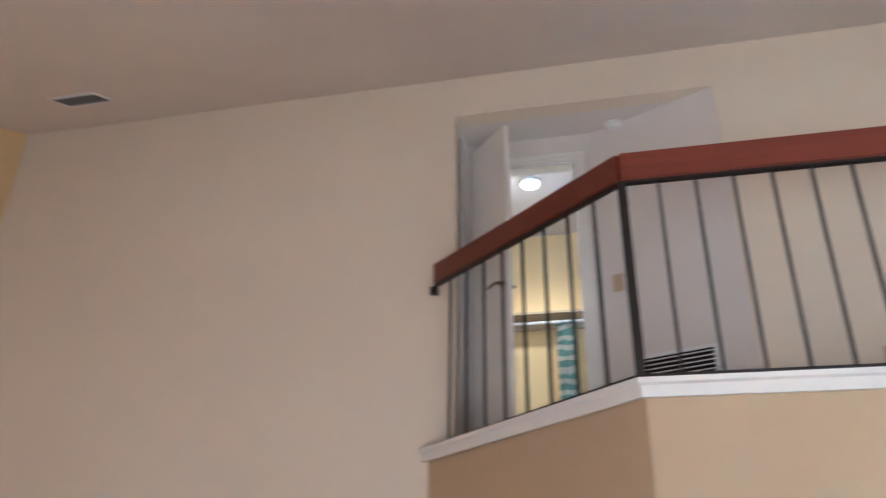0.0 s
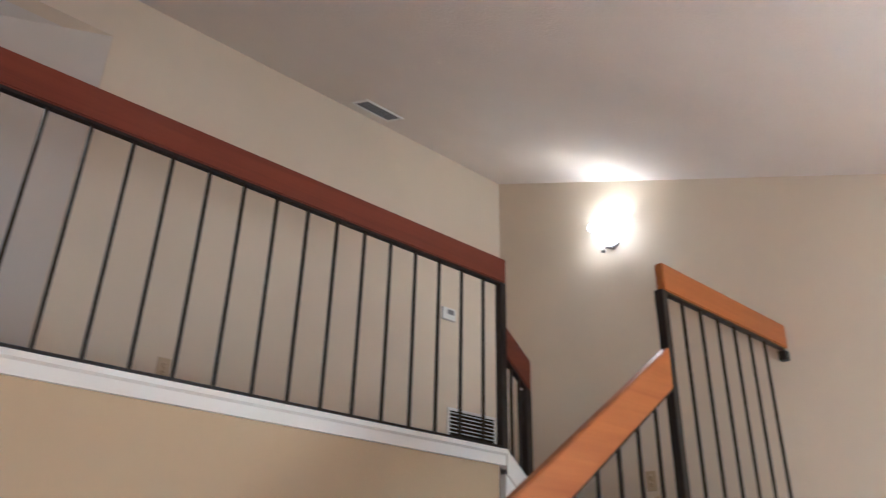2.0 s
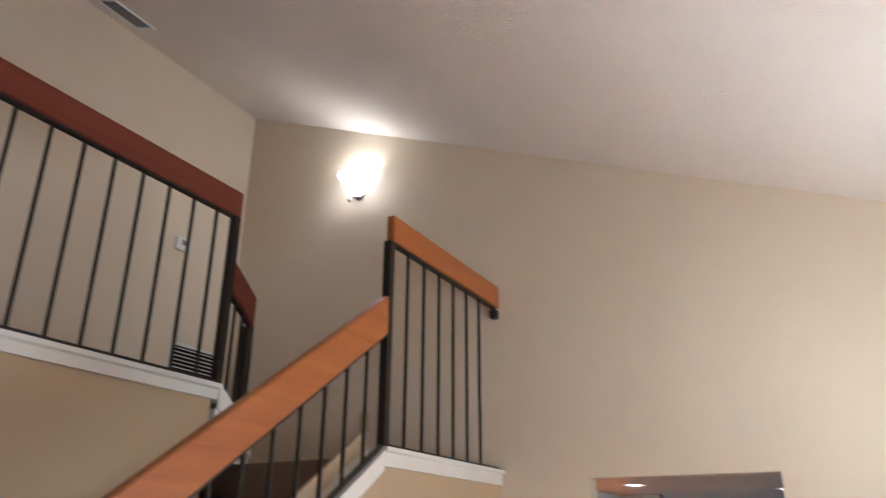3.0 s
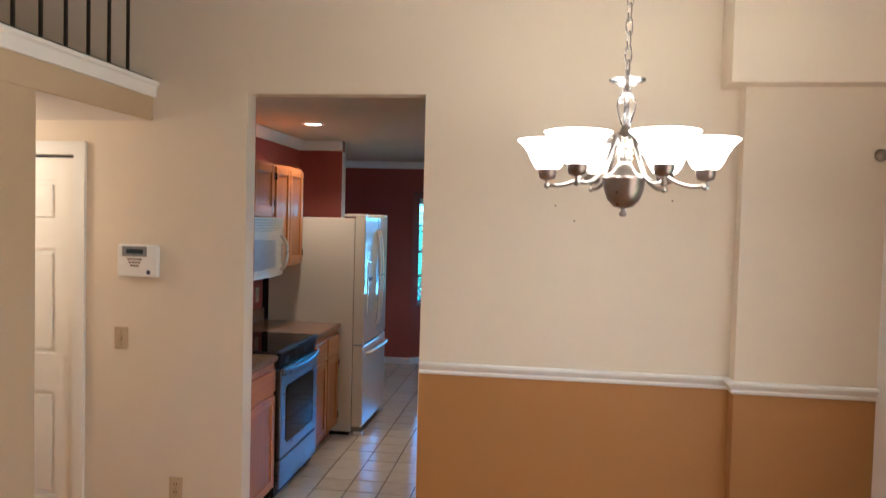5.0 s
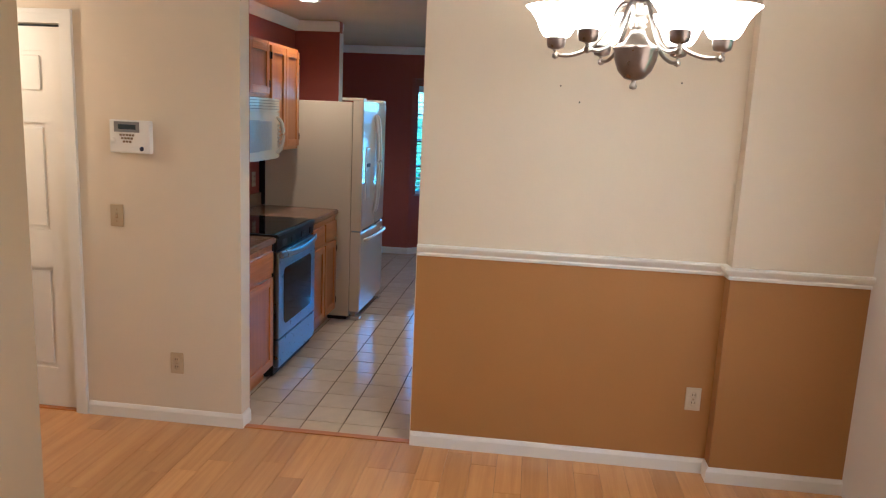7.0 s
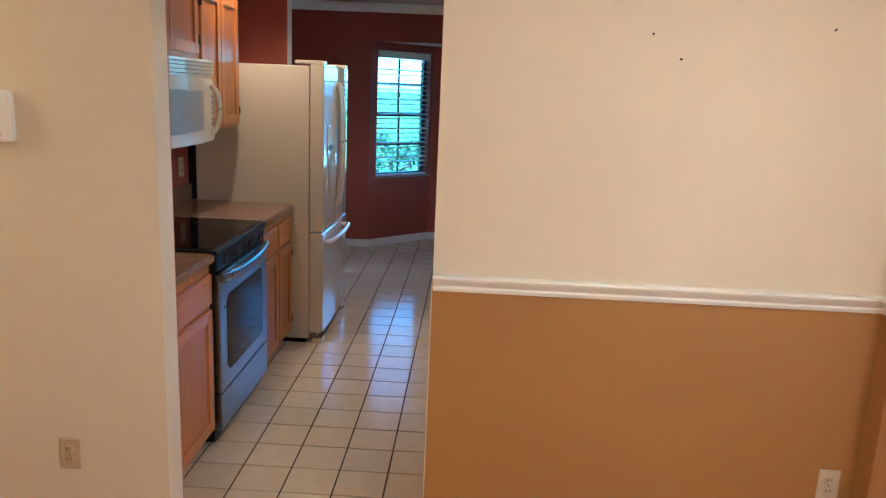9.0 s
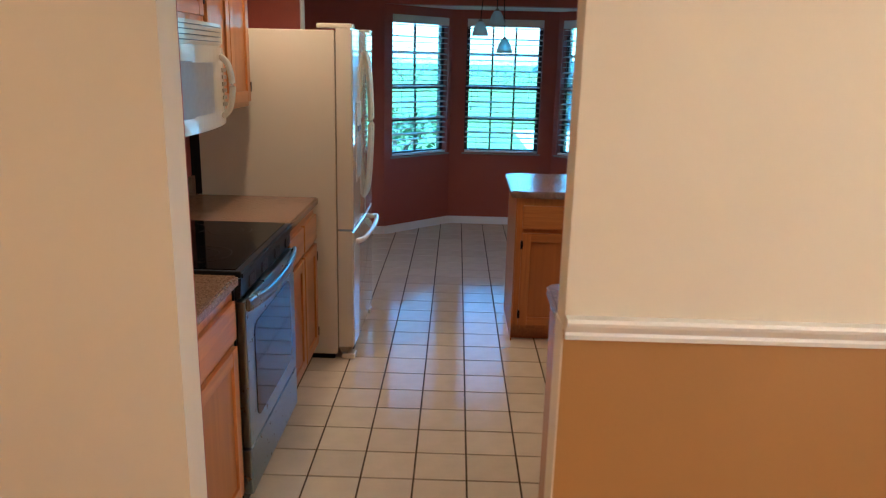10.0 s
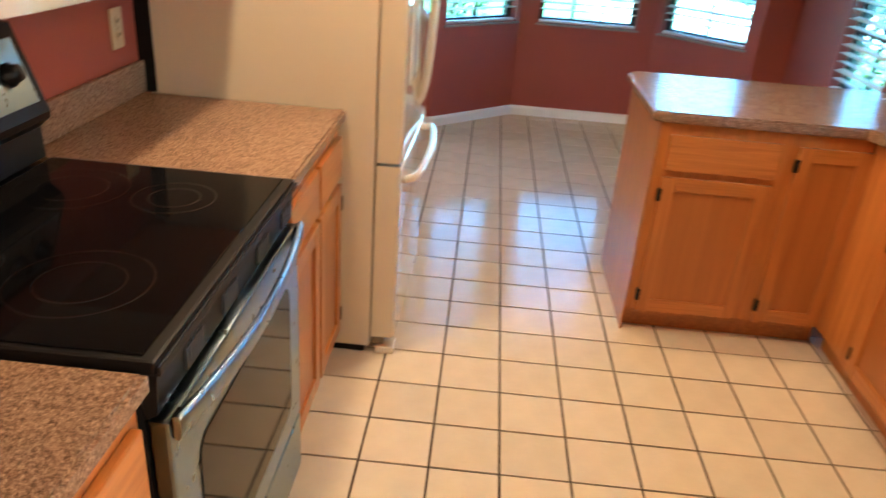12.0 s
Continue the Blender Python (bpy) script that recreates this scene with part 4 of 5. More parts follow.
for k in range(6):
    th = radians(10 + 60 * k)
    d = Vector((-math.sin(th), -math.cos(th), 0))
    c = Vector((cx, cy, 0)) + d * 0.25
    pts = [Vector((cx, cy, 2.001)) + d * 0.03, Vector((cx, cy, 1.997)) + d * 0.055, Vector((cx, cy, 1.946)) + d * 0.09, Vector((cx, cy, 1.892)) + d * 0.14, Vector((cx, cy, 1.867)) + d * 0.20, c + Vector((0, 0, 1.871)), c + Vector((0, 0, 1.892))]
    arm = part("arm", tube(smooth_line(pts, 5), 0.0065), NICKEL, ch)
    part("arm_ball", lathe([(0, -0.012), (0.011, -0.006), (0.011, 0.006), (0, 0.012)], (c.x, c.y, 1.865), 12), NICKEL, ch)
    part("socket_cup", lathe([(0.010, 1.883), (0.026, 1.889), (0.030, 1.904), (0.031, 1.925), (0.034, 1.931), (0.030, 1.935)], (c.x, c.y, 0), 18), BRONZE, ch)
    part("shade", lathe([(0.030, 1.917), (0.042, 1.922), (0.054, 1.937), (0.066, 1.960), (0.083, 1.980), (0.098, 1.991), (0.103, 1.995), (0.099, 1.996), (0.081, 1.983), (0.062, 1.962), (0.050, 1.940), (0.038, 1.926)], (c.x, c.y, 0), 26), SHADE, ch, "glowing frosted bell shade")
    lamp("chandelier_light", (cx + d.x * 0.236, cy + d.y * 0.236, 1.999), 0.40, WARM, 0.035)
ch.location.z = 1.781
for p in ch.children_recursive:
    for v in p.data.vertices:
        v.co.z += 0.22 * max(0.0, v.co.z - 0.135)
    p.data.transform(Matrix.Scale(SZ, 4))
links = 30
zc0, zc1 = 2.205, roof(cy) - 0.035
for k in range(links):
    z = zc0 + (zc1 - zc0) * (k + 0.5) / links
    a = radians(90 * (k % 2) + 20)
    hz = (zc1 - zc0) / links * 0.68
    ring = [(cx + 0.011 * math.cos(a) * math.cos(t), cy + 0.011 * math.sin(a) * math.cos(t), z + hz * math.sin(t)) for t in [2 * math.pi * i / 10 for i in range(11)]]
    part("chain_link", tube(ring, 0.0026, 6), NICKEL, ch)
part("canopy", lathe([(0, -0.045), (0.012, -0.042), (0.020, -0.030), (0.060, -0.018), (0.068, 0.0), (0.068, 0.03), (0, 0.03)], (cx, cy, roof(cy) - 0.004)), NICKEL, ch)

lamp("alcove_light", (3.80, 3.35, 1.98), 5.0, WARM, 0.06)

# ---- kitchen cabinets ----
def place(px, py, dx, dy):
    """Frame of a cabinet: x along its front from (px, py), y back into it, z up."""
    return Matrix(((dx, -dy, 0, px), (dy, dx, 0, py), (0, 0, 1, 0), (0, 0, 0, 1)))


def flip(m):
    """The same frame with its depth on the other side."""
    return m @ Matrix.Diagonal((1, -1, 1, 1))


def along(m):
    """The oak whose grain runs along the front of a cabinet."""
    return OAKX if abs(m[0][0]) > 0.5 else OAKY


def cab_door(parent, m, x0, x1, z0, z1, hinge=0, name="door"):
    """A framed oak door: the recessed panel carries its stiles, rails and black hinges."""
    f = 0.052
    d = part(name, B(x0 + f - 0.004, x1 - f + 0.004, -0.009, -0.002, z0 + f - 0.004, z1 - f + 0.004), OAKP, parent, "flat oak veneer panel", m=m)
    for a, b in ((x0, x0 + f), (x1 - f, x1)):
        part("stile", box(bmesh.new(), a, b, -0.019, -0.001, z0, z1, 0.003), OAKZ, d, m=m)
    for a, b in ((z0, z0 + f), (z1 - f, z1)):
        part("rail", box(bmesh.new(), x0 + f, x1 - f, -0.0185, -0.001, a, b, 0.003), along(m), d, m=m)
    if hinge:
        hx = x0 if hinge < 0 else x1
        for z in (z0 + 0.07, z1 - 0.07):
            part("hinge", B(hx - 0.007, hx + 0.007, -0.022, -0.004, z - 0.024, z + 0.024), BLACK, d, "small black hinge", m=m)
    return d


def drawer_front(parent, m, x0, x1, z0, z1):
    return part("drawer_front", box(bmesh.new(), x0, x1, -0.019, -0.001, z0, z1, 0.004), along(m), parent, m=m)


OAKP = wood("oak_plywood_panel", (0.42, 0.142, 0.025), (0.35, 0.115, 0.019), 0.4, 2, 0.7)


def base_cabinet(m, w, d, label, bays, top=0.872, body_top=None):
    """bays: (from, to, has drawer, hinge side)."""
    t = thing("base_cabinet", label, "cabinet", m.translation, "oak base cabinets")
    bm = B(0.002, w - 0.002, 0.02, d, 0.10, body_top or top)
    box(bm, 0.002, w - 0.002, 0.06, d, 0.0, 0.10)
    part("carcass", bm, OAKZ, t, m=m)
    part("toe_kick", B(0.002, w - 0.002, 0.052, 0.0595, 0.0, 0.10), OAKX, t, "dark oak plinth", m=m)
    bm = bmesh.new()
    xs = [0.001] + [x for a, b, *_ in bays for x in (a, b)] + [w - 0.001]
    for a, b in zip(xs[::2], xs[1::2]):
        if b - a > 0.002:
            box(bm, a, b, 0, 0.0195, 0.10, top)
    for a, b, dr, _ in bays:
        box(bm, a, b, 0, 0.0195, 0.085, 0.125)
        box(bm, a, b, 0, 0.0195, top - 0.055, top)
        if dr:
            box(bm, a, b, 0, 0.0195, 0.66, 0.705)
    part("face_frame", bm, OAKZ, t, m=m)
    for a, b, dr, hinge in bays:
        if dr:
            drawer_front(t, m, a - 0.012, b + 0.012, 0.695, top - 0.043)
        cab_door(t, m, a - 0.012, b + 0.012, 0.105, 0.668 if dr else top - 0.048, hinge)
    return t


def wall_cabinet(m, w, d, z0, z1, label, bays):
    t = thing("wall_cabinet", label, "cabinet", (m.translation.x, m.translation.y, z0), "oak wall cabinets")
    part("carcass", B(0.002, w - 0.002, 0.02, d, z0, z1), OAKZ, t, m=m)
    bm = bmesh.new()
    xs = [0.001] + [x for a, b, _ in bays for x in (a, b)] + [w - 0.001]
    for a, b in zip(xs[::2], xs[1::2]):
        box(bm, a, b, 0, 0.0195, z0 - 0.002, z1)
    for a, b, _ in bays:
        box(bm, a, b, 0, 0.0195, z0 - 0.002, z0 + 0.035)
        box(bm, a, b, 0, 0.0195, z1 - 0.035, z1)
    part("face_frame", bm, OAKZ, t, m=m)
    for a, b, hinge in bays:
        cab_door(t, m, a - 0.012, b + 0.012, z0 + 0.022, z1 - 0.022, hinge)
    return t


FY = 1.725
left = place(EB + 0.01, FY, 1, 0)
base_cabinet(left, 4.94 - EB - 0.01, KY - FY, "oak base cabinet with a drawer between doorway and range", [(0.035, 0.555, True, -1)])
base_cabinet(place(5.712, FY, 1, 0), 0.665, KY - FY, "oak base cabinet with two drawers beside the refrigerator", [(0.03, 0.31, True, -1), (0.355, 0.635, True, 1)])


def worktop(bm, outline, z0=0.872, z1=0.912, bevel=0.007):
    """A laminate top with an eased edge."""
    b2 = prism(outline, "z", z0, z1)
    bmesh.ops.recalc_face_normals(b2, faces=b2.faces)
    es = [e for e in b2.edges if abs(e.verts[0].co.z - e.verts[1].co.z) < 1e-4]
    bmesh.ops.bevel(b2, geom=es, offset=bevel, segments=2, affect="EDGES")
    me = bpy.data.meshes.new("tmp")
    b2.to_mesh(me)
    b2.free()
    bm.from_mesh(me)
    bpy.data.meshes.remove(me)
    return bm


def counter(label, outline, splash):
    c = Vector((outline[0][0], outline[0][1], 0.872))
    t = thing("worktop", label, "worktop", c)
    part("top", worktop(bmesh.new(), outline), COUNTER, t)
    for s in splash:
        part("backsplash", box(bmesh.new(), *s, 0.9125, 1.012, 0.004), COUNTER, t)
    return t


counter("brown speckled laminate worktop beside the range", [(EB + 0.009, 1.70), (4.938, 1.70), (4.938, KY - 0.001), (EB + 0.009, KY - 0.001)], [(EB + 0.009, 4.938, KY - 0.02, KY - 0.001)])
counter("brown speckled laminate worktop between range and refrigerator", [(5.712, 1.70), (6.378, 1.70), (6.378, KY - 0.001), (5.712, KY - 0.001)], [(5.712, 6.378, KY - 0.02, KY - 0.001)])

# ---- range ----
rg = thing("range", "stainless electric range with a black glass top", "range", (5.325, 1.75, 0))
X0, X1, RF = 4.945, 5.705, 1.72
part("body", B(X0 + 0.004, X1 - 0.004, RF, KY - 0.01, 0.02, 0.895), BLACK, rg, "black enamelled body")
part("cooktop", box(bmesh.new(), X0, X1, RF - 0.028, KY - 0.09, 0.897, 0.922, 0.006), BLACK, rg)
part("glass_top", box(bmesh.new(), X0 + 0.014, X1 - 0.014, RF - 0.006, KY - 0.10, 0.9215, 0.9255, 0.002), BLACKGLASS, rg, "black ceramic glass cooktop")
RING = material("grey_burner_print", (0.010, 0.0095, 0.009), 0.07)
for bx, by, r in ((5.14, 1.90, 0.115), (5.52, 1.90, 0.085), (5.14, 2.13, 0.085), (5.52, 2.12, 0.115)):
    bm = bmesh.new()
    for rr in (r, r * 0.62):
        lathe([(rr - 0.0025, 0.0), (rr, 0.0004), (rr + 0.0025, 0.0)], (bx, by, 0.9257), 40, bm)
    part("burner_ring", bm, RING, rg)
part("control_strip", prism([(RF - 0.001, 0.815), (RF - 0.020, 0.825), (RF - 0.026, 0.895), (RF - 0.001, 0.895)], "x", X0 + 0.006, X1 - 0.006), BLACK, rg)
part("trim_bar", box(bmesh.new(), X0 + 0.002, X1 - 0.002, RF - 0.034, RF - 0.0285, 0.898, 0.914, 0.002), BLACK, rg)
VENT = material("vent_grey", (0.04, 0.04, 0.043), 0.4, 0.3)
for vx in (5.05, 5.22, 5.42, 5.60):
    for q in range(6):
        part("vent_slot", B(vx + q * 0.013, vx + q * 0.013 + 0.008, RF - 0.0285, RF - 0.022, 0.838, 0.878), VENT, rg)
dr = part("oven_door", box(bmesh.new(), X0 + 0.006, X1 - 0.006, RF - 0.036, RF - 0.002, 0.262, 0.812, 0.006), STEEL, rg, "brushed steel oven door")
bm = bmesh.new()
pts = []
wx0, wx1, wz0, wz1 = X0 + 0.10, X1 - 0.10, 0.335, 0.70
for cxx, czz, a0 in ((wx1 - 0.04, wz1 - 0.04, 0), (wx0 + 0.04, wz1 - 0.04, 90), (wx0 + 0.04, wz0 + 0.04, 180), (wx1 - 0.04, wz0 + 0.04, 270)):
    pts += [(cxx + 0.04 * math.cos(radians(a0 + 18 * i)), czz + 0.04 * math.sin(radians(a0 + 18 * i))) for i in range(6)]
part("window", prism(pts, "y", RF - 0.0385, RF - 0.0355), BLACKGLASS, dr, "dark oven window")
bm = bmesh.new()
ring = []
for k in range(25):
    hx = X0 + 0.012 + (X1 - X0 - 0.024) * k / 24
    bow = 1 - ((hx - 5.325) / 0.368) ** 2
    hy, hz = RF - 0.046 - 0.026 * bow, 0.800 - 0.014 * bow
    ring.append([bm.verts.new((hx, hy + a, hz + c)) for a, c in ((0, -0.024), (-0.005, -0.014), (-0.006, 0.012), (-0.001, 0.022), (0.007, 0.020), (0.007, -0.020))])
for u, v in zip(ring, ring[1:]):
    for q in range(6):
        bm.faces.new((u[q], u[q - 1], v[q - 1], v[q])).smooth = True
bm.faces.new(ring[0])
bm.faces.new(ring[-1])
part("handle", bm, STEEL, dr, "flat bowed steel handle")
for hx in (X0 + 0.028, X1 - 0.028):
    part("handle_end", box(bmesh.new(), hx - 0.014, hx + 0.014, RF - 0.043, RF - 0.0355, 0.778, 0.818, 0.003), BLACK, dr)
part("storage_drawer", box(bmesh.new(), X0 + 0.006, X1 - 0.006, RF - 0.036, RF - 0.002, 0.075, 0.252, 0.006), STEEL, rg, "brushed steel storage drawer")
for fxx in (X0 + 0.05, X1 - 0.05):
    for fyy in (RF + 0.06, KY - 0.10):
        part("foot", rod((fxx, fyy, 0.0), (fxx, fyy, 0.021), 0.016, 10), BLACK, rg)
bg = part("backguard", prism([(KY - 0.078, 0.922), (KY - 0.012, 0.922), (KY - 0.012, 1.215), (KY - 0.025, 1.228), (KY - 0.045, 1.225), (KY - 0.108, 1.035), (KY - 0.104, 1.018), (KY - 0.078, 0.995)], "x", X0 + 0.004, X1 - 0.004), BLACK, rg)
PANEL = Matrix.Translation((0, KY - 0.0775, 1.129)) @ Matrix.Rotation(radians(-18.3), 4, "X")
part("control_panel", box(bmesh.new(), X0 + 0.03, X1 - 0.03, -0.004, 0.004, -0.072, 0.072, 0.002), STEEL, bg, "silver control panel", m=PANEL)
part("display", B(5.22, 5.43, -0.0055, -0.004, -0.02, 0.035), BLACKGLASS, bg, m=PANEL)
for kx in (X0 + 0.09, X0 + 0.18, X1 - 0.18, X1 - 0.09):
    part("knob", lathe([(0.026, 0.004), (0.026, 0.010), (0.020, 0.014), (0.018, 0.030), (0, 0.032)], segs=18, m=Matrix.Translation((kx, 0, 0.0)) @ Matrix.Rotation(radians(90), 4, "X")), BLACK, bg, m=PANEL)

# ---- microwave ----
mw = thing("microwave", "bisque over-the-range microwave under an oak cabinet", "microwave", (5.325, 2.1, 1.335))
MF = 1.965
part("body", box(bmesh.new(), X0, X1, MF, KY - 0.002, 1.335, 1.745, 0.004), BISQUE, mw)


def bowed(x0, x1, z0, z1, y, bow, thick):
    """A panel whose face swells out in the middle."""
    n = 14
    front, back = [], []
    for i in range(n + 1):
        u = i / n
        front.append((x0 + (x1 - x0) * u, y - bow * math.sin(math.pi * u) ** 0.75))
        back.append((x0 + (x1 - x0) * (1 - u), y + thick))
    b = prism(front + back, "z", z0, z1)
    bmesh.ops.recalc_face_normals(b, faces=b.faces)
    es = [e for e in b.edges if abs(e.verts[0].co.z - e.verts[1].co.z) < 1e-5 and max(v.co.y for v in e.verts) < y + thick * 0.5]
    bmesh.ops.bevel(b, geom=es, offset=0.006, segments=2, affect="EDGES")
    return b


face = part("door", bowed(X0 + 0.002, X1 - 0.002, 1.342, 1.655, MF - 0.012, 0.035, 0.011), BISQUE, mw, "bowed bisque door")
part("window", bowed(X0 + 0.08, X1 - 0.24, 1.40, 1.60, MF - 0.0455, 0.006, 0.006), MESH, face, "grey mesh window")
part("grille", bowed(X0 + 0.002, X1 - 0.002, 1.658, 1.742, MF - 0.012, 0.022, 0.011), BISQUE, mw)
# raised dark strips carry the shade of the grille's slots
for q in range(4):
    part("grille_slot", bowed(X0 + 0.03, X1 - 0.03, 1.668 + q * 0.018, 1.677 + q * 0.018, MF - 0.0165, 0.0225, 0.004), VENT, mw)
part("handle", tube(smooth_line([(5.60, MF - 0.030, 1.62), (5.605, MF - 0.062, 1.585), (5.61, MF - 0.074, 1.50), (5.605, MF - 0.062, 1.415), (5.60, MF - 0.030, 1.38)], 6), 0.013, 10), BISQUE, face)
for r in range(6):
    for c in range(3):
        part("key", B(5.632 + c * 0.017, 5.645 + c * 0.017, MF - 0.030, MF - 0.0135 + 0.0, 1.42 + r * 0.027, 1.435 + r * 0.027), BISQUE_DARK, mw)

UY = 2.035
wall_cabinet(place(X0, UY, 1, 0), X1 - X0, KY - UY, 1.752, 2.13, "short oak wall cabinet above the microwave", [(0.03, 0.365, -1), (0.395, 0.73, 1)])
wall_cabinet(place(5.707, UY, 1, 0), 0.64, KY - UY, 1.38, 2.13, "tall oak wall cabinet beside the refrigerator", [(0.03, 0.305, -1), (0.335, 0.61, 1)])
wall_cabinet(place(EB + 0.01, UY, 1, 0), X0 - EB - 0.012, KY - UY, 1.38, 2.13, "oak wall cabinet beside the doorway", [(0.03, 0.285, -1), (0.315, 0.56, 1)])

# ---- refrigerator ----
fr = thing("refrigerator", "bisque french-door refrigerator with a bottom freezer", "refrigerator", (6.8, 1.9, 0))
F0, F1, FF = 6.384, 7.24, 1.605
part("case", box(bmesh.new(), F0, F1, FF, KY - 0.03, 0.03, 1.755, 0.006), BISQUE, fr, "smooth bisque side panels")
part("gasket", B(F0 + 0.012, F1 - 0.012, FF - 0.0065, FF - 0.0005, 0.06, 1.745), BISQUE_DARK, fr)
XM = (F0 + F1) / 2


def fridge_skin(x0, x1, z0, z1):
    """A slice of the bowed front."""
    n = 10
    pts = []
    for i in range(n + 1):
        x = x0 + (x1 - x0) * i / n
        pts.append((x, FF - 0.090 - 0.009 * (1 - ((x - XM) / (F1 - XM)) ** 2)))
    pts += [(x1, FF - 0.007), (x0, FF - 0.007)]
    b = prism(pts, "z", z0, z1)
    bmesh.ops.recalc_face_normals(b, faces=b.faces)
    es = [e for e in b.edges if max(v.co.y for v in e.verts) < FF - 0.05 and abs(e.verts[0].co.z - e.verts[1].co.z) < 1e-5 or (abs(e.verts[0].co.z - e.verts[1].co.z) > 0.1 and max(v.co.y for v in e.verts) < FF - 0.05 and (min(abs(e.verts[0].co.x - x0), abs(e.verts[0].co.x - x1)) < 1e-4))]
    bmesh.ops.bevel(b, geom=es, offset=0.007, segments=3, affect="EDGES")
    for f in b.faces:
        f.smooth = f.normal.y < -0.97
    for e in b.edges:
        e.smooth = all(f.smooth for f in e.link_faces)
    return b


dl = part("door", fridge_skin(F0, XM - 0.003, 0.742, 1.765), GLOSSY, fr)
dr2 = part("door", fridge_skin(XM + 0.003, F1, 0.742, 1.765), GLOSSY, fr)
fz = part("freezer_drawer", fridge_skin(F0, F1, 0.075, 0.730), GLOSSY, fr)


def bow_y(x):
    return FF - 0.090 - 0.009 * (1 - ((x - XM) / (F1 - XM)) ** 2)


for hx, d in ((XM - 0.045, dl), (XM + 0.045, dr2)):
    y = bow_y(hx)
    part("handle", tube(smooth_line([(hx, y + 0.004, 1.66), (hx, y - 0.016, 1.61), (hx, y - 0.030, 1.46), (hx, y - 0.036, 1.26), (hx, y - 0.030, 1.06), (hx, y - 0.016, 0.90), (hx, y + 0.004, 0.85)], 6), 0.0135, 10), BISQUE, d, "long curved bisque handle")
part("handle", tube(smooth_line([(F0 + 0.10, bow_y(F0 + 0.10) + 0.004, 0.655), (F0 + 0.12, bow_y(F0 + 0.12) - 0.035, 0.665), (F0 + 0.26, bow_y(F0 + 0.26) - 0.050, 0.672), (XM, bow_y(XM) - 0.056, 0.675), (F1 - 0.26, bow_y(F1 - 0.26) - 0.050, 0.672), (F1 - 0.12, bow_y(F1 - 0.12) - 0.035, 0.665), (F1 - 0.10, bow_y(F1 - 0.10) + 0.004, 0.655)], 6), 0.015, 10), BISQUE, fz, "wide curved bisque handle")
wx = 6.56
part("dispenser_frame", box(bmesh.new(), wx - 0.085, wx + 0.085, bow_y(wx) - 0.004, bow_y(wx) + 0.02, 0.98, 1.40, 0.008), BISQUE, dl)
# no hollow here: the recess's shade is put into the plate's colour
part("dispenser_recess", box(bmesh.new(), wx - 0.068, wx + 0.068, bow_y(wx) - 0.0055, bow_y(wx) + 0.01, 1.0, 1.22, 0.004), BISQUE_DARK, dl, "raised plate, darker for the shade of the dispenser recess")
part("dispenser_keys", box(bmesh.new(), wx - 0.06, wx + 0.06, bow_y(wx) - 0.007, bow_y(wx) + 0.01, 1.245, 1.275, 0.003), BLACK, dl)
for hx in (F0 + 0.05, F1 - 0.05):
    part("hinge_cover", box(bmesh.new(), hx - 0.045, hx + 0.045, FF - 0.09, FF + 0.09, 1.7655, 1.788, 0.006), BISQUE, fr)
    part("mid_hinge", box(bmesh.new(), hx - 0.048, hx + 0.01, FF - 0.085, FF - 0.016, 0.7305, 0.7415, 0.001), STEEL, fr)
    part("foot_cover", box(bmesh.new(), hx - 0.048, hx + 0.03, FF - 0.092, FF - 0.02, 0.002, 0.03, 0.006), BISQUE, fr)
part("toe_grille", box(bmesh.new(), F0 + 0.02, F1 - 0.02, FF - 0.05, FF - 0.01, 0.031, 0.072, 0.004), BISQUE_DARK, fr)
# black block fills the space under the case in place of its shade
part("under_case_shade", B(F0 + 0.01, F1 - 0.01, FF + 0.02, KY - 0.04, 0.001, 0.029), BLACK, fr, "black block standing for the shade under the case")
# black strip paints the shade of the narrow gap beside the case
setting("fridge_gap_shade", B(6.379, 6.3835, 2.31, KY - 0.001, 0.913, 1.375), BLACK, "black strip standing for the shade beside the refrigerator", "trim")
outlet((6.255, KY, 1.125), ((1, 0, 0), (0, -1, 0)), ALMOND, "almond outlet above the worktop backsplash")

# ---- peninsula and sink run ----
PF, SF = 6.742, -0.135
pen = base_cabinet(Matrix(((0, 1, 0, PF), (-1, 0, 0, 0.62), (0, 0, 1, 0), (0, 0, 0, 1))), 0.777, 0.62, "oak peninsula cabinet with a drawer and two doors", [(0.045, 0.421, True, -1), (0.510, 0.748, False, -1)])
part_end = B(PF - 0.0, PF + 0.62, 0.6205, 0.627, 0.0, 0.872)
part("end_panel", part_end, OAKZ, pen)
base_cabinet(Matrix(((-1, 0, 0, PF), (0, -1, 0, SF), (0, 0, 1, 0), (0, 0, 0, 1))), 0.25, 0.72, "narrow plain oak corner cabinet", [])
base_cabinet(Matrix(((-1, 0, 0, PF - 0.252), (0, -1, 0, SF), (0, 0, 1, 0), (0, 0, 0, 1))), 0.88, 0.72, "oak sink cabinet with false drawer fronts", [(0.077, 0.428, True, -1), (0.464, 0.846, True, 1)], body_top=0.70)
dw = thing("dishwasher", "bisque built-in dishwasher under the worktop", "dishwasher", (5.3, -0.4, 0))
part("door", box(bmesh.new(), 5.02, 5.605, SF - 0.02, SF + 0.018, 0.12, 0.865, 0.008), BISQUE, dw)
part("tub", B(5.022, 5.603, KS + 0.05, SF - 0.021, 0.03, 0.868), GREYP, dw)
part("control_panel", box(bmesh.new(), 5.025, 5.60, SF + 0.0185, SF + 0.028, 0.73, 0.86, 0.004), BISQUE, dw)
part("kick_plate", B(5.022, 5.603, SF - 0.06, SF - 0.022, 0.002, 0.028), BLACK, dw)
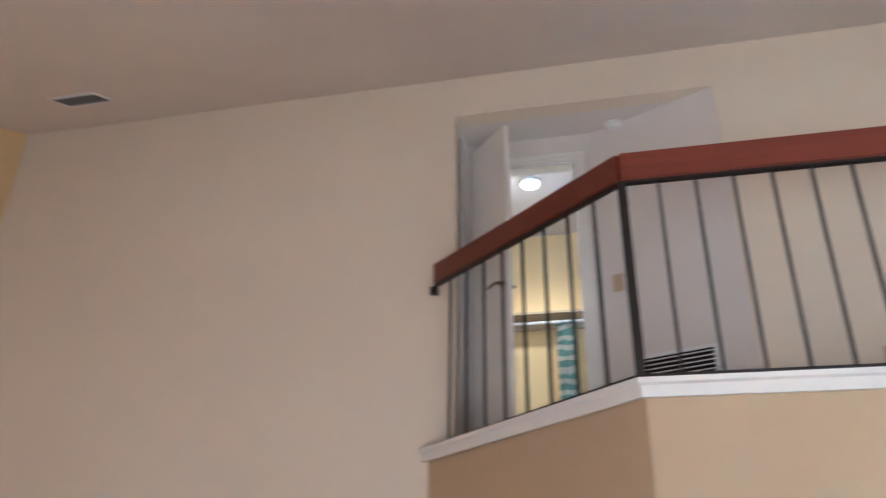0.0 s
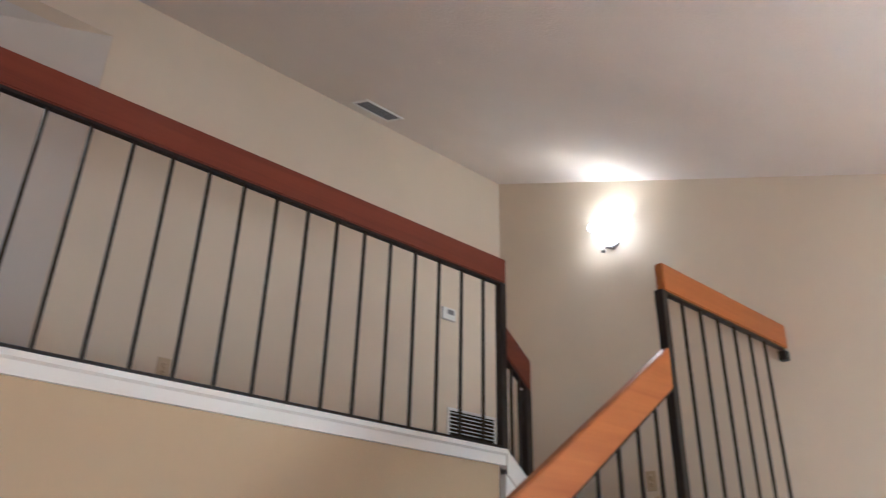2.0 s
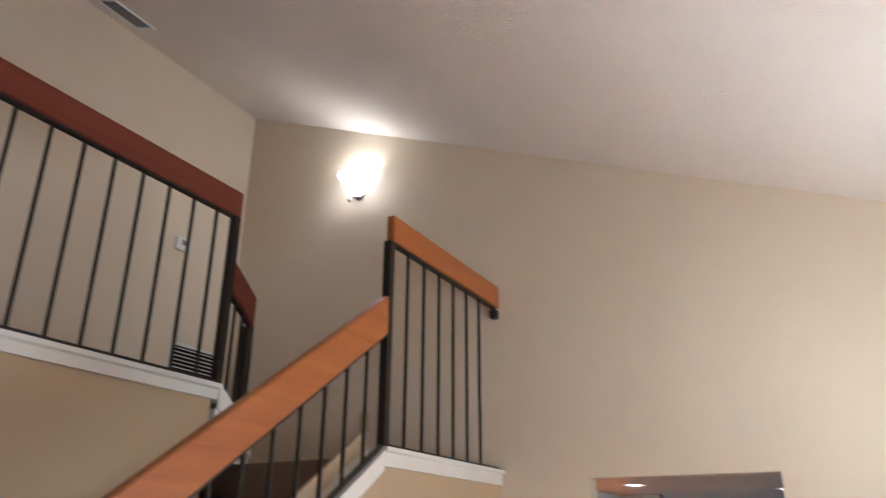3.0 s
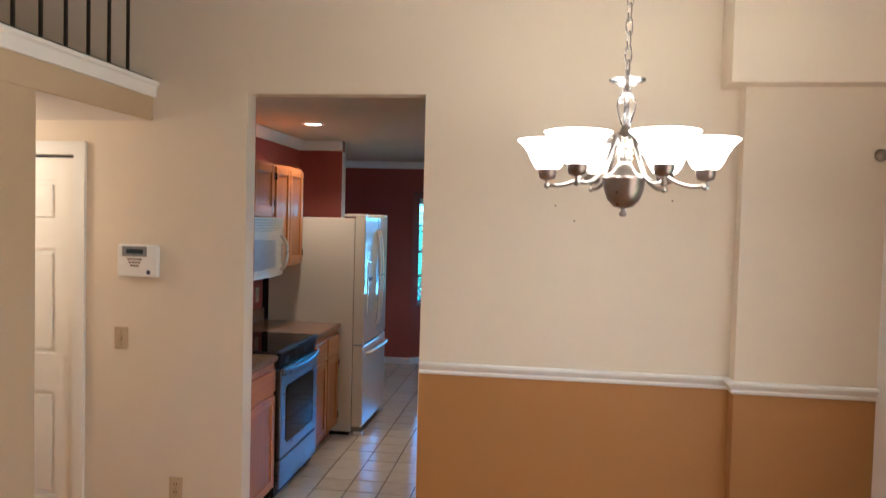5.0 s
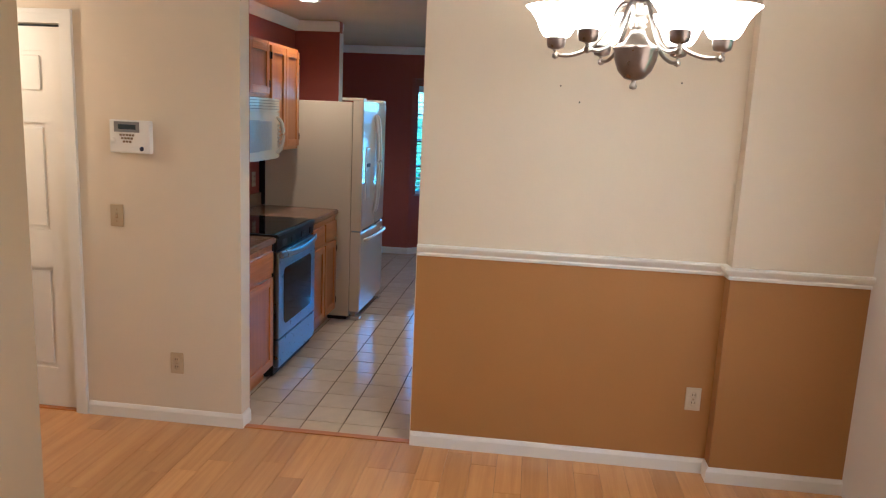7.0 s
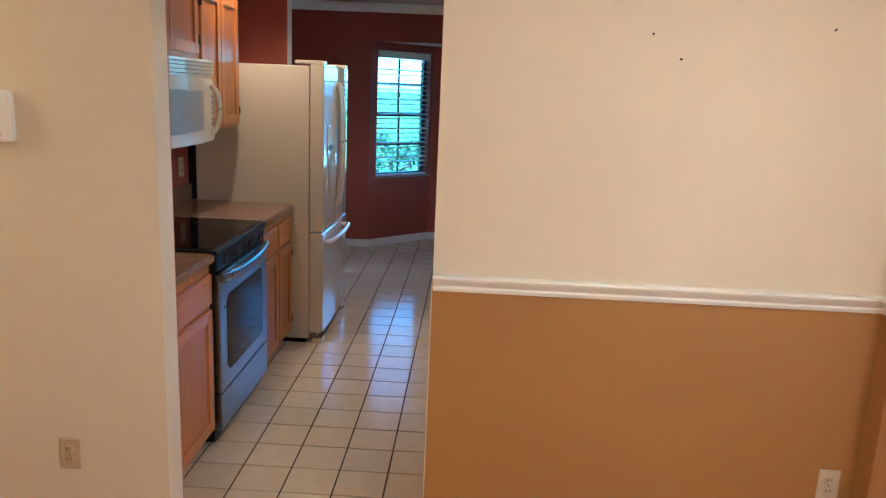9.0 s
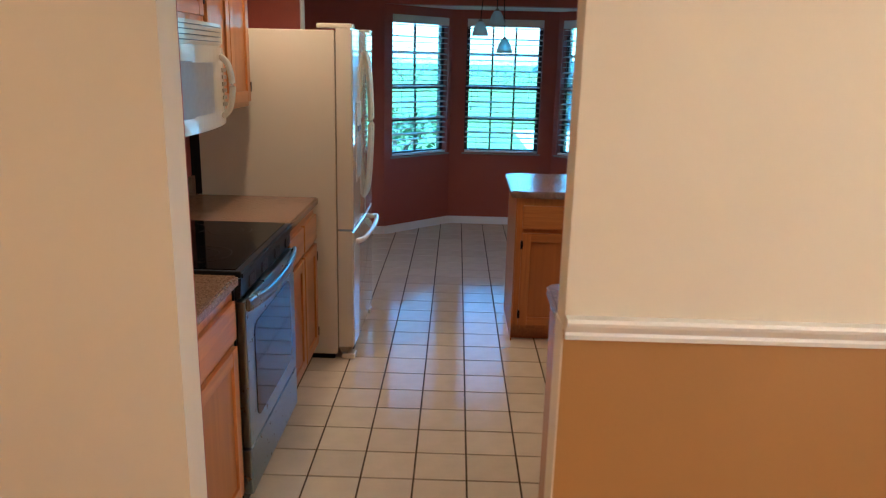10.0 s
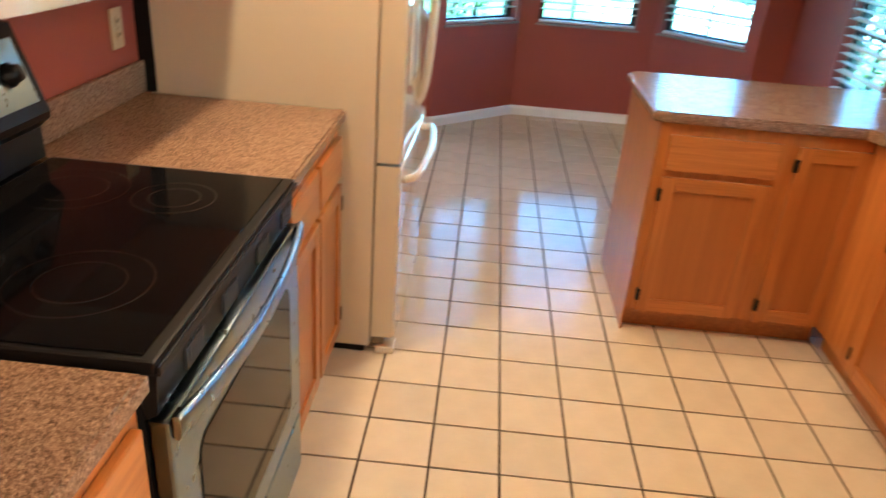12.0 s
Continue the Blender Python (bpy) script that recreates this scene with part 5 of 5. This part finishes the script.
for kx in (5.42, 5.47, 5.52):
    part("button", box(bmesh.new(), kx - 0.012, kx + 0.012, SF + 0.0282, SF + 0.032, 0.80, 0.815, 0.002), GREYP, dw)
for q in range(3):
    pr = rod((5.93 + q * 0.022, SF + 0.021, 0.655 - q * 0.006), (5.945 + q * 0.024, SF + 0.021, 0.648 + q * 0.004), 0.0022, 6)
    tagged(part("paint_scratch", pr, TRIM), "pale scuff on the sink cabinet door", "scuff", "door scuffs")
WB0 = 4.94
westcab = base_cabinet(Matrix(((0, -1, 0, 4.918), (1, 0, 0, -0.16), (0, 0, 1, 0), (0, 0, 0, 1))), 0.81, 0.555, "oak base cabinet along the dining wall", [(0.05, 0.76, True, 1)])
part("end_panel", B(EB + 0.009, 4.915, 0.6505, 0.657, 0.0, 0.872), OAKZ, westcab)
outline = [(EB + 0.009, 0.672), (4.925, 0.672), (4.945, 0.652), (4.945, -0.11), (6.64, -0.11), (6.715, -0.085), (6.715, 0.60), (6.735, 0.66), (7.39, 0.655), (7.43, 0.60), (7.43, KS + 0.001), (EB + 0.009, KS + 0.001)]
SK = (5.58, 6.385, -0.64, -0.155)
wt = thing("worktop", "brown speckled laminate worktop of the peninsula and sink run", "worktop", (EB, 0.69, 0.872))
top = part("top", worktop(bmesh.new(), outline), COUNTER, wt)
for s in ((EB + 0.03, 7.40, KS + 0.001, KS + 0.02), (EB + 0.009, EB + 0.029, KS + 0.021, 0.672)):
    part("backsplash", box(bmesh.new(), *s, 0.9125, 1.012, 0.004), COUNTER, wt)
sink = thing("sink", "black composite double-bowl sink set in the worktop", "sink", (6.0, -0.43, 0.912))
sx0, sx1, sy0, sy1 = SK
bm = bmesh.new()
xm = 5.88
for a, b in ((sx0, sx0 + 0.035), (xm - 0.015, xm + 0.015), (sx1 - 0.035, sx1)):
    box(bm, a, b, sy0, sy1, 0.9125, 0.926, 0.004)
for a, b in ((sy0, sy0 + 0.06), (sy1 - 0.035, sy1)):
    box(bm, sx0 + 0.034, sx1 - 0.034, a, b, 0.9125, 0.9258, 0.004)
part("rim", bm, SINKM, sink)
BOWLS = ((sx0 + 0.034, xm - 0.014), (xm + 0.014, sx1 - 0.034))
cut = bmesh.new()
for a, b in BOWLS:
    box(cut, a - 0.006, b + 0.006, sy0 + 0.052, sy1 - 0.027, 0.80, 0.95)
cutter = part("cutter", cut, SINKM)
top.modifiers.new("hole", "BOOLEAN").object = cutter
bpy.context.view_layer.update()
cut_mesh = bpy.data.meshes.new_from_object(top.evaluated_get(bpy.context.evaluated_depsgraph_get()))
top.modifiers.clear()
top.data = cut_mesh
bpy.data.objects.remove(cutter)
for a, b in BOWLS:
    y0, y1 = sy0 + 0.058, sy1 - 0.033
    bm = bmesh.new()
    inner, outer = [], []
    for z, g in ((0.918, 0.0), (0.80, 0.012), (0.735, 0.03)):
        inner.append([bm.verts.new(q) for q in ((a + g, y0 + g, z), (b - g, y0 + g, z), (b - g, y1 - g, z), (a + g, y1 - g, z))])
    for u, v in zip(inner, inner[1:]):
        for q in range(4):
            bm.faces.new((u[q], u[(q + 1) % 4], v[(q + 1) % 4], v[q]))
    bm.faces.new(inner[-1])
    bmesh.ops.solidify(bm, geom=list(bm.faces), thickness=-0.004)
    part("basin", bm, SINKM, sink, "deep black basin")
    part("drain", lathe([(0, 0.0), (0.035, 0.001), (0.04, 0.004), (0.042, 0.0)], ((a + b) / 2, (y0 + y1) / 2, 0.737), 18), STEEL, sink)
cord = part("cable", tube(smooth_line([(7.24, -0.40, 0.918), (7.28, -0.50, 0.917), (7.33, -0.62, 0.93), (7.42, -0.74, 0.99), (7.52, -0.83, 1.03), (7.55, KS + 0.004, 1.035)], 6), 0.006, 8), WHITEP)
tagged(cord, "loose white cable lying on the worktop", "cable")
part("cable_end", tube([(7.225, -0.385, 0.918), (7.24, -0.40, 0.918), (7.25, -0.375, 0.918)], 0.004, 6), WHITEP, cord)
so = thing("outlet_adapter", "white multi-plug adapter on the backsplash wall", "outlet", (7.02, KS, 1.14))
part("case", box(bmesh.new(), 6.98, 7.06, KS + 0.001, KS + 0.035, 1.08, 1.21, 0.006), WHITEP, so)
for q in range(3):
    part("socket", B(7.005, 7.035, KS + 0.0345, KS + 0.0365, 1.10 + q * 0.035, 1.12 + q * 0.035), GREYP, so)
wall_cabinet(Matrix(((-1, 0, 0, 7.33), (0, -1, 0, -0.475), (0, 0, 1, 0), (0, 0, 0, 1))), 0.66, 0.324, 1.40, 2.13, "oak wall cabinet above the sink run corner", [(0.03, 0.315, -1), (0.345, 0.63, 1)])
wall_cabinet(Matrix(((0, -1, 0, 4.668), (1, 0, 0, -0.325), (0, 0, 1, 0), (0, 0, 0, 1))), 0.975, 0.315, 1.37, 2.13, "oak wall cabinet on the dining wall", [(0.03, 0.46, -1), (0.50, 0.945, 1)])

# ---- kitchen trim and lamps ----
run_trim("trim_crown", [(EB + 0.009, KY), (7.25, KY), (7.25, 1.954)], CROWN, TRIM, "white crown moulding over the range wall")
run_trim("trim_crown", [(NKX, 2.6), (NKX, KS)], CROWN, TRIM, "white crown moulding over the window bay")
run_trim("trim_crown", [(7.35, 1.954), (7.35, 2.6), (NKX, 2.6)], CROWN, TRIM, "white crown moulding of the breakfast nook")
setting("trim_wall_end", B(7.249, 7.352, 1.946, 1.9535, 0.0, KZ - 0.1), PALE, "pale end of the refrigerator wall", "trim")
run_trim("baseboard", [(NKX, 2.6), (NKX, NKY), (BX, BY1), (BX, BY0), (NKX, BYR), (NKX, KS)], BASE, TRIM, "cream baseboard round the bay", "baseboard")


def downlight(x, y, watts):
    t = thing("recessed_light", "lit recessed ceiling light with a white ring", "ceiling light", (x, y, KZ), "recessed lights")
    part("ring", lathe([(0.062, -0.001), (0.085, -0.001), (0.085, -0.006), (0.066, -0.010), (0.062, -0.004)], (x, y, KZ)), WHITEP, t)
    part("lens", lathe([(0, -0.002), (0.061, -0.002), (0.061, -0.005), (0, -0.007)], (x, y, KZ)), BULB, t, "glowing lens")
    spot("recessed_lamp", (x, y, KZ - 0.03), watts)


downlight(6.05, 1.86, 8.4)
# the next two are unseen, added to brighten the kitchen
downlight(5.55, 0.35, 5.2)
downlight(6.9, 0.9, 7.0)

pl = thing("pendant_light", "three small glass bell pendants hung together over the nook", "pendant", (8.6, 0.55, KZ))
part("canopy", lathe([(0, -0.03), (0.02, -0.028), (0.085, -0.018), (0.09, -0.001), (0, -0.001)], (8.6, 0.71, KZ)), NICKEL, pl)
for px, py, pz in ((8.55, 0.82, 1.815), (8.60, 0.69, 1.90), (8.65, 0.62, 1.69)):
    part("cord", rod((px, py, pz + 0.10), (8.6 + (px - 8.6) * 0.6, 0.71 + (py - 0.71) * 0.6, KZ - 0.02), 0.004, 6), BLACK, pl)
    sh = part("shade", lathe([(0.018, 0.105), (0.028, 0.10), (0.045, 0.07), (0.058, 0.03), (0.066, 0.0), (0.063, 0.0), (0.054, 0.03), (0.041, 0.068), (0.02, 0.095)], (px, py, pz), 20), SHADE_OFF, pl, "pale blue glass bell")
    part("cap", lathe([(0, 0.125), (0.012, 0.122), (0.020, 0.10), (0.019, 0.095)], (px, py, pz), 12), NICKEL, pl)


# ---- windows and blinds ----
def window(name, m, a, b, z0, z1, cols, label):
    w = thing(name, label, "window", m @ Vector(((a + b) / 2, 0.1, z0)), "", "structure")
    zm = (z0 + z1) / 2
    fw = 0.035
    for x0, x1, c, d in ((a, b, z0, z0 + fw), (a, b, z1 - fw, z1), (a, a + fw, z0 + fw, z1 - fw), (b - fw, b, z0 + fw, z1 - fw)):
        part("window_frame", B(x0, x1, 0.07, 0.118, c, d), WINDARK, w, m=m)
    part("meeting_rail", B(a + fw, b - fw, 0.075, 0.115, zm - 0.022, zm + 0.022), WINDARK, w, m=m)
    for lo, hi, y in ((z0 + fw, zm - 0.022, 0.082), (zm + 0.022, z1 - fw, 0.098)):
        mid = (lo + hi) / 2
        part("glazing_bar", B(a + fw, b - fw, y - 0.006, y + 0.012, mid - 0.009, mid + 0.009), WINDARK, w, m=m)
        for k in range(1, cols):
            x = a + fw + (b - a - 2 * fw) * k / cols
            for q0, q1 in ((lo, mid - 0.009), (mid + 0.009, hi)):
                part("glazing_bar", B(x - 0.009, x + 0.009, y - 0.006, y + 0.012, q0, q1), WINDARK, w, m=m)
        part("pane", B(a + fw, b - fw, y + 0.002, y + 0.005, lo, hi), GLASS, w, m=m)
    part("window_sill", box(bmesh.new(), a - 0.02, b + 0.02, -0.022, 0.069, z0 - 0.015, z0 - 0.001, 0.003), SILL, w, "grey-brown stone sill", m=m)
    return w


def blind(m, a, b, z0, z1, label, pitch=0.05):
    t = thing("window_blind", label, "blind", m @ Vector(((a + b) / 2, 0.04, z1)), "window blinds")
    part("valance", box(bmesh.new(), a + 0.004, b - 0.004, -0.004, 0.012, z1 - 0.075, z1 - 0.002, 0.003), SLAT, t, m=m)
    part("headrail", B(a + 0.006, b - 0.006, 0.0125, 0.055, z1 - 0.045, z1 - 0.004), SLAT, t, m=m)
    n = int((z1 - z0 - 0.10) / pitch)
    for k in range(n):
        z = z1 - 0.09 - k * pitch
        s = 0.003 * math.sin(k * 2.1)
        bm = prism([(0.014, z - 0.003 + s), (0.035, z + 0.002), (0.058, z + 0.004 - s), (0.058, z + 0.007 - s), (0.035, z + 0.005), (0.014, z + s)], "x", a + 0.008, b - 0.008)
        part("slat", bm, SLAT, t, m=m)
    part("bottom_rail", box(bmesh.new(), a + 0.008, b - 0.008, 0.012, 0.060, z0 + 0.004, z0 + 0.022, 0.003), SLAT, t, m=m)
    for x in (a + 0.12, b - 0.12):
        part("ladder_cord", rod((x, 0.012, z0 + 0.02), (x, 0.012, z1 - 0.05), 0.0012, 5), SLAT, t, m=m)
    part("pull_cord", rod((b - 0.06, 0.005, z0 + 0.45), (b - 0.06, 0.005, z1 - 0.06), 0.0015, 5), SLAT, t, m=m)
    part("tassel", lathe([(0, 0.0), (0.007, 0.004), (0.008, 0.022), (0.002, 0.03)], (b - 0.06, 0.005, z0 + 0.42), 8), BRONZE, t, m=m)
    return t


for i, ((m, a, b), cols) in enumerate(zip(BAYS, (2, 3, 2))):
    window(f"window_{i + 1}", m, a, b, WZ0, WZ1, cols, "dark-framed divided sash window in the red bay")
    blind(m, a, b, WZ0, WZ1, "white slatted blind, open, in the bay window")
window("window_4", SIDE, 3.76, 4.38, 0.66, 2.02, 2, "dark-framed sash window beyond the worktop")
blind(SIDE, 3.76, 4.38, 0.66, 2.02, "white slatted blind over the side window")
window("window_5", SIDE, 1.2, 2.2, 1.08, 2.0, 3, "dark-framed window above the sink")

# ---- outside ----
LAWN = material("lawn_grass", (0.12, 0.17, 0.035), 0.9, vary=0.35, scale=3.0, bump=1.0, bump_scale=60)
PAVE = material("pale_concrete", (0.55, 0.54, 0.52), 0.85, vary=0.12, scale=3.0)
SIDING = material("grey_house_siding", (0.035, 0.06, 0.075), 0.7, vary=0.08, scale=3.0)
LEAF = material("shrub_leaf", (0.09, 0.13, 0.055), 0.6, vary=0.4, scale=8.0)
BARK = material("brown_bark", (0.10, 0.07, 0.045), 0.9, vary=0.3, scale=20)
setting("ground", B(-400, 400, -400, 400, -0.5, -0.25), LAWN, "green lawn round the house", "lawn")
setting("pavement", B(17.0, 23.5, -16.0, -0.6, -0.26, -0.235), PAVE, "pale concrete drive", "pavement")
house = thing("neighbour_house", "low blue-grey outbuilding beyond the drive", "house", (26, -8, -0.25))
part("wall", B(23.5, 29.5, -15, -2.0, -0.26, 1.3), SIDING, house)
part("roof", prism([(23.1, 1.3), (29.9, 1.3), (29.9, 1.38), (26.5, 1.7), (23.1, 1.38)], "y", -15.4, -1.7), SIDING, house, "shallow grey roof")
for y in (-12.0, -9.0, -6.2):
    wd = part("window", B(23.43, 23.499, y - 0.5, y + 0.5, 0.3, 1.0), WINDARK, house)
    part("frame", B(23.40, 23.429, y - 0.56, y + 0.56, 1.0, 1.06), PAVE, wd)
part("door", B(23.43, 23.499, -4.6, -3.4, -0.23, 1.1), PAVE, house, "pale garage door")


def shrub(x, y, z, r, h, seed, label):
    """A leafy shrub: short stems and many small leaf blades."""
    rnd = random.Random(seed)
    t = thing("shrub", label, "shrub", (x, y, z))
    bm = bmesh.new()
    for k in range(7):
        a = rnd.uniform(0, 6.28)
        tip = (x + r * 0.6 * math.cos(a), y + r * 0.6 * math.sin(a), z + h * rnd.uniform(0.6, 0.9))
        tube(smooth_line([(x, y, z), ((x + tip[0]) / 2, (y + tip[1]) / 2, z + h * 0.5), tip], 3), 0.02, 6, bm)
    part("stems", bm, BARK, t)
    bm = bmesh.new()
    clumps = [(rnd.gauss(0, 0.42) * r, rnd.gauss(0, 0.42) * r, rnd.uniform(0.2, 1.0) * h) for _ in range(26)]
    for cxx, cyy, czz in clumps:
        for _ in range(26):
            c = Vector((x + cxx + rnd.gauss(0, 0.16) * r, y + cyy + rnd.gauss(0, 0.16) * r, z + czz + rnd.gauss(0, 0.08) * h))
            u = Vector((rnd.gauss(0, 1), rnd.gauss(0, 1), rnd.gauss(0, 1))).normalized()
            w = u.cross(Vector((rnd.gauss(0, 1), rnd.gauss(0, 1), rnd.gauss(0, 1)))).normalized()
            s = rnd.uniform(0.05, 0.09)
            bm.faces.new([bm.verts.new(c + q) for q in (u * s, w * s * 0.45, -u * s, -w * s * 0.45)])
    part("crown", bm, LEAF, t)
    return t


shrub(14.6, 2.0, -0.25, 0.9, 1.0, 3, "leafy green shrub on the lawn near the bay")
shrub(13.0, -2.9, -0.25, 0.9, 2.2, 5, "leafy green shrub by the side window")
shrub(9.6, -3.2, -0.25, 1.0, 2.4, 8, "leafy green shrub outside the side window")
for k in range(9):
    shrub(52 + (k % 3) * 1.5, -14 + k * 6.0, -0.25, 4.0, 1.9 + 0.5 * (k % 2), 20 + k, "distant green hedge bush at the lawn's edge")

# ---- floor pieces ----
rnd = random.Random(11)
floor_living = bpy.data.objects["floor"]
PW, PL = 0.125, 0.9
shared = {}
rows = int((N - S) / PW) + 1
rest = bmesh.new()
count = 0
for r in range(rows):
    y0 = S + r * PW
    x = row_start = 0.3 - rnd.uniform(0, PL)
    while x < E + 0.03:
        x1 = min(x + PL, E + 0.028)
        if x1 - x > 0.03 and x1 > 1.6 and y0 < 2.6 and count < 290:
            key = round(x1 - x, 3)
            if key not in shared:
                b2 = box(bmesh.new(), 0, x1 - x - 0.0012, 0, PW - 0.0012, -0.0118, 0.0, 0.001)
                shared[key] = bpy.data.meshes.new("plank")
                b2.to_mesh(shared[key])
                b2.free()
                shared[key].materials.append(PLANK)
            ob = new("plank", shared[key])
            ob.location = (x, y0, 0)
            ob.parent = floor_living
            count += 1
        else:
            box(rest, x, x1 - 0.001, y0, y0 + PW - 0.001, -0.0118, 0.0)
        x += PL
    box(rest, W, row_start - 0.001, y0, y0 + PW - 0.001, -0.0118, 0.0)
tagged(part("laminate_rest", rest, PLANK, floor_living), "honey laminate boards", "", "", "stuff")
setting("threshold", box(bmesh.new(), E + 0.0, E + 0.045, OY0, OY1, 0.0005, 0.006, 0.003), OAKY, "oak strip between laminate and tile", "threshold")

P, PXX = 0.2125, 0.203
tile_mesh = bpy.data.meshes.new("tile")
b2 = box(bmesh.new(), -PXX / 2 + 0.0037, PXX / 2 - 0.0037, -P / 2 + 0.0037, P / 2 - 0.0037, -0.0055, 0.0, 0.0015)
b2.to_mesh(tile_mesh)
b2.free()
tile_mesh.materials.append(TILE)
kitchen_floor = bpy.data.objects["floor_kitchen"]
rest = bmesh.new()
count = 0
for i in range(-8, 21):
    for j in range(-11, 8):
        x, y = 6.02 + (i + 0.5) * PXX, 1.33 + (j - 0.5) * P
        if x < E + 0.05 + PXX * 0.3 or x > BX + 0.05 or y < KS or y > 2.62:
            continue
        covered = (y > 1.9 and x < 7.3) or (y < -0.28 and x < 7.3) or (x < 4.8 and y < 0.5)
        if not covered and count < 300 and y > -0.9 and y < 1.95:
            ob = new("tile", tile_mesh)
            ob.location = (x, y, rnd.uniform(-0.0006, 0.0004))
            ob.parent = kitchen_floor
            count += 1
        else:
            box(rest, x - PXX / 2 + 0.003, x + PXX / 2 - 0.003, y - P / 2 + 0.003, y + P / 2 - 0.003, -0.0055, 0.0)
for j in range(-11, 8):
    y = 1.33 + (j - 0.5) * P
    if OY0 - P < y < OY1 + P:
        box(rest, E + 0.047, 6.02 - 8 * PXX - 0.003, y - P / 2 + 0.003, y + P / 2 - 0.003, -0.0055, 0.0)
tagged(part("tile_rest", rest, TILE, kitchen_floor), "cream ceramic tiles", "", "", "stuff")
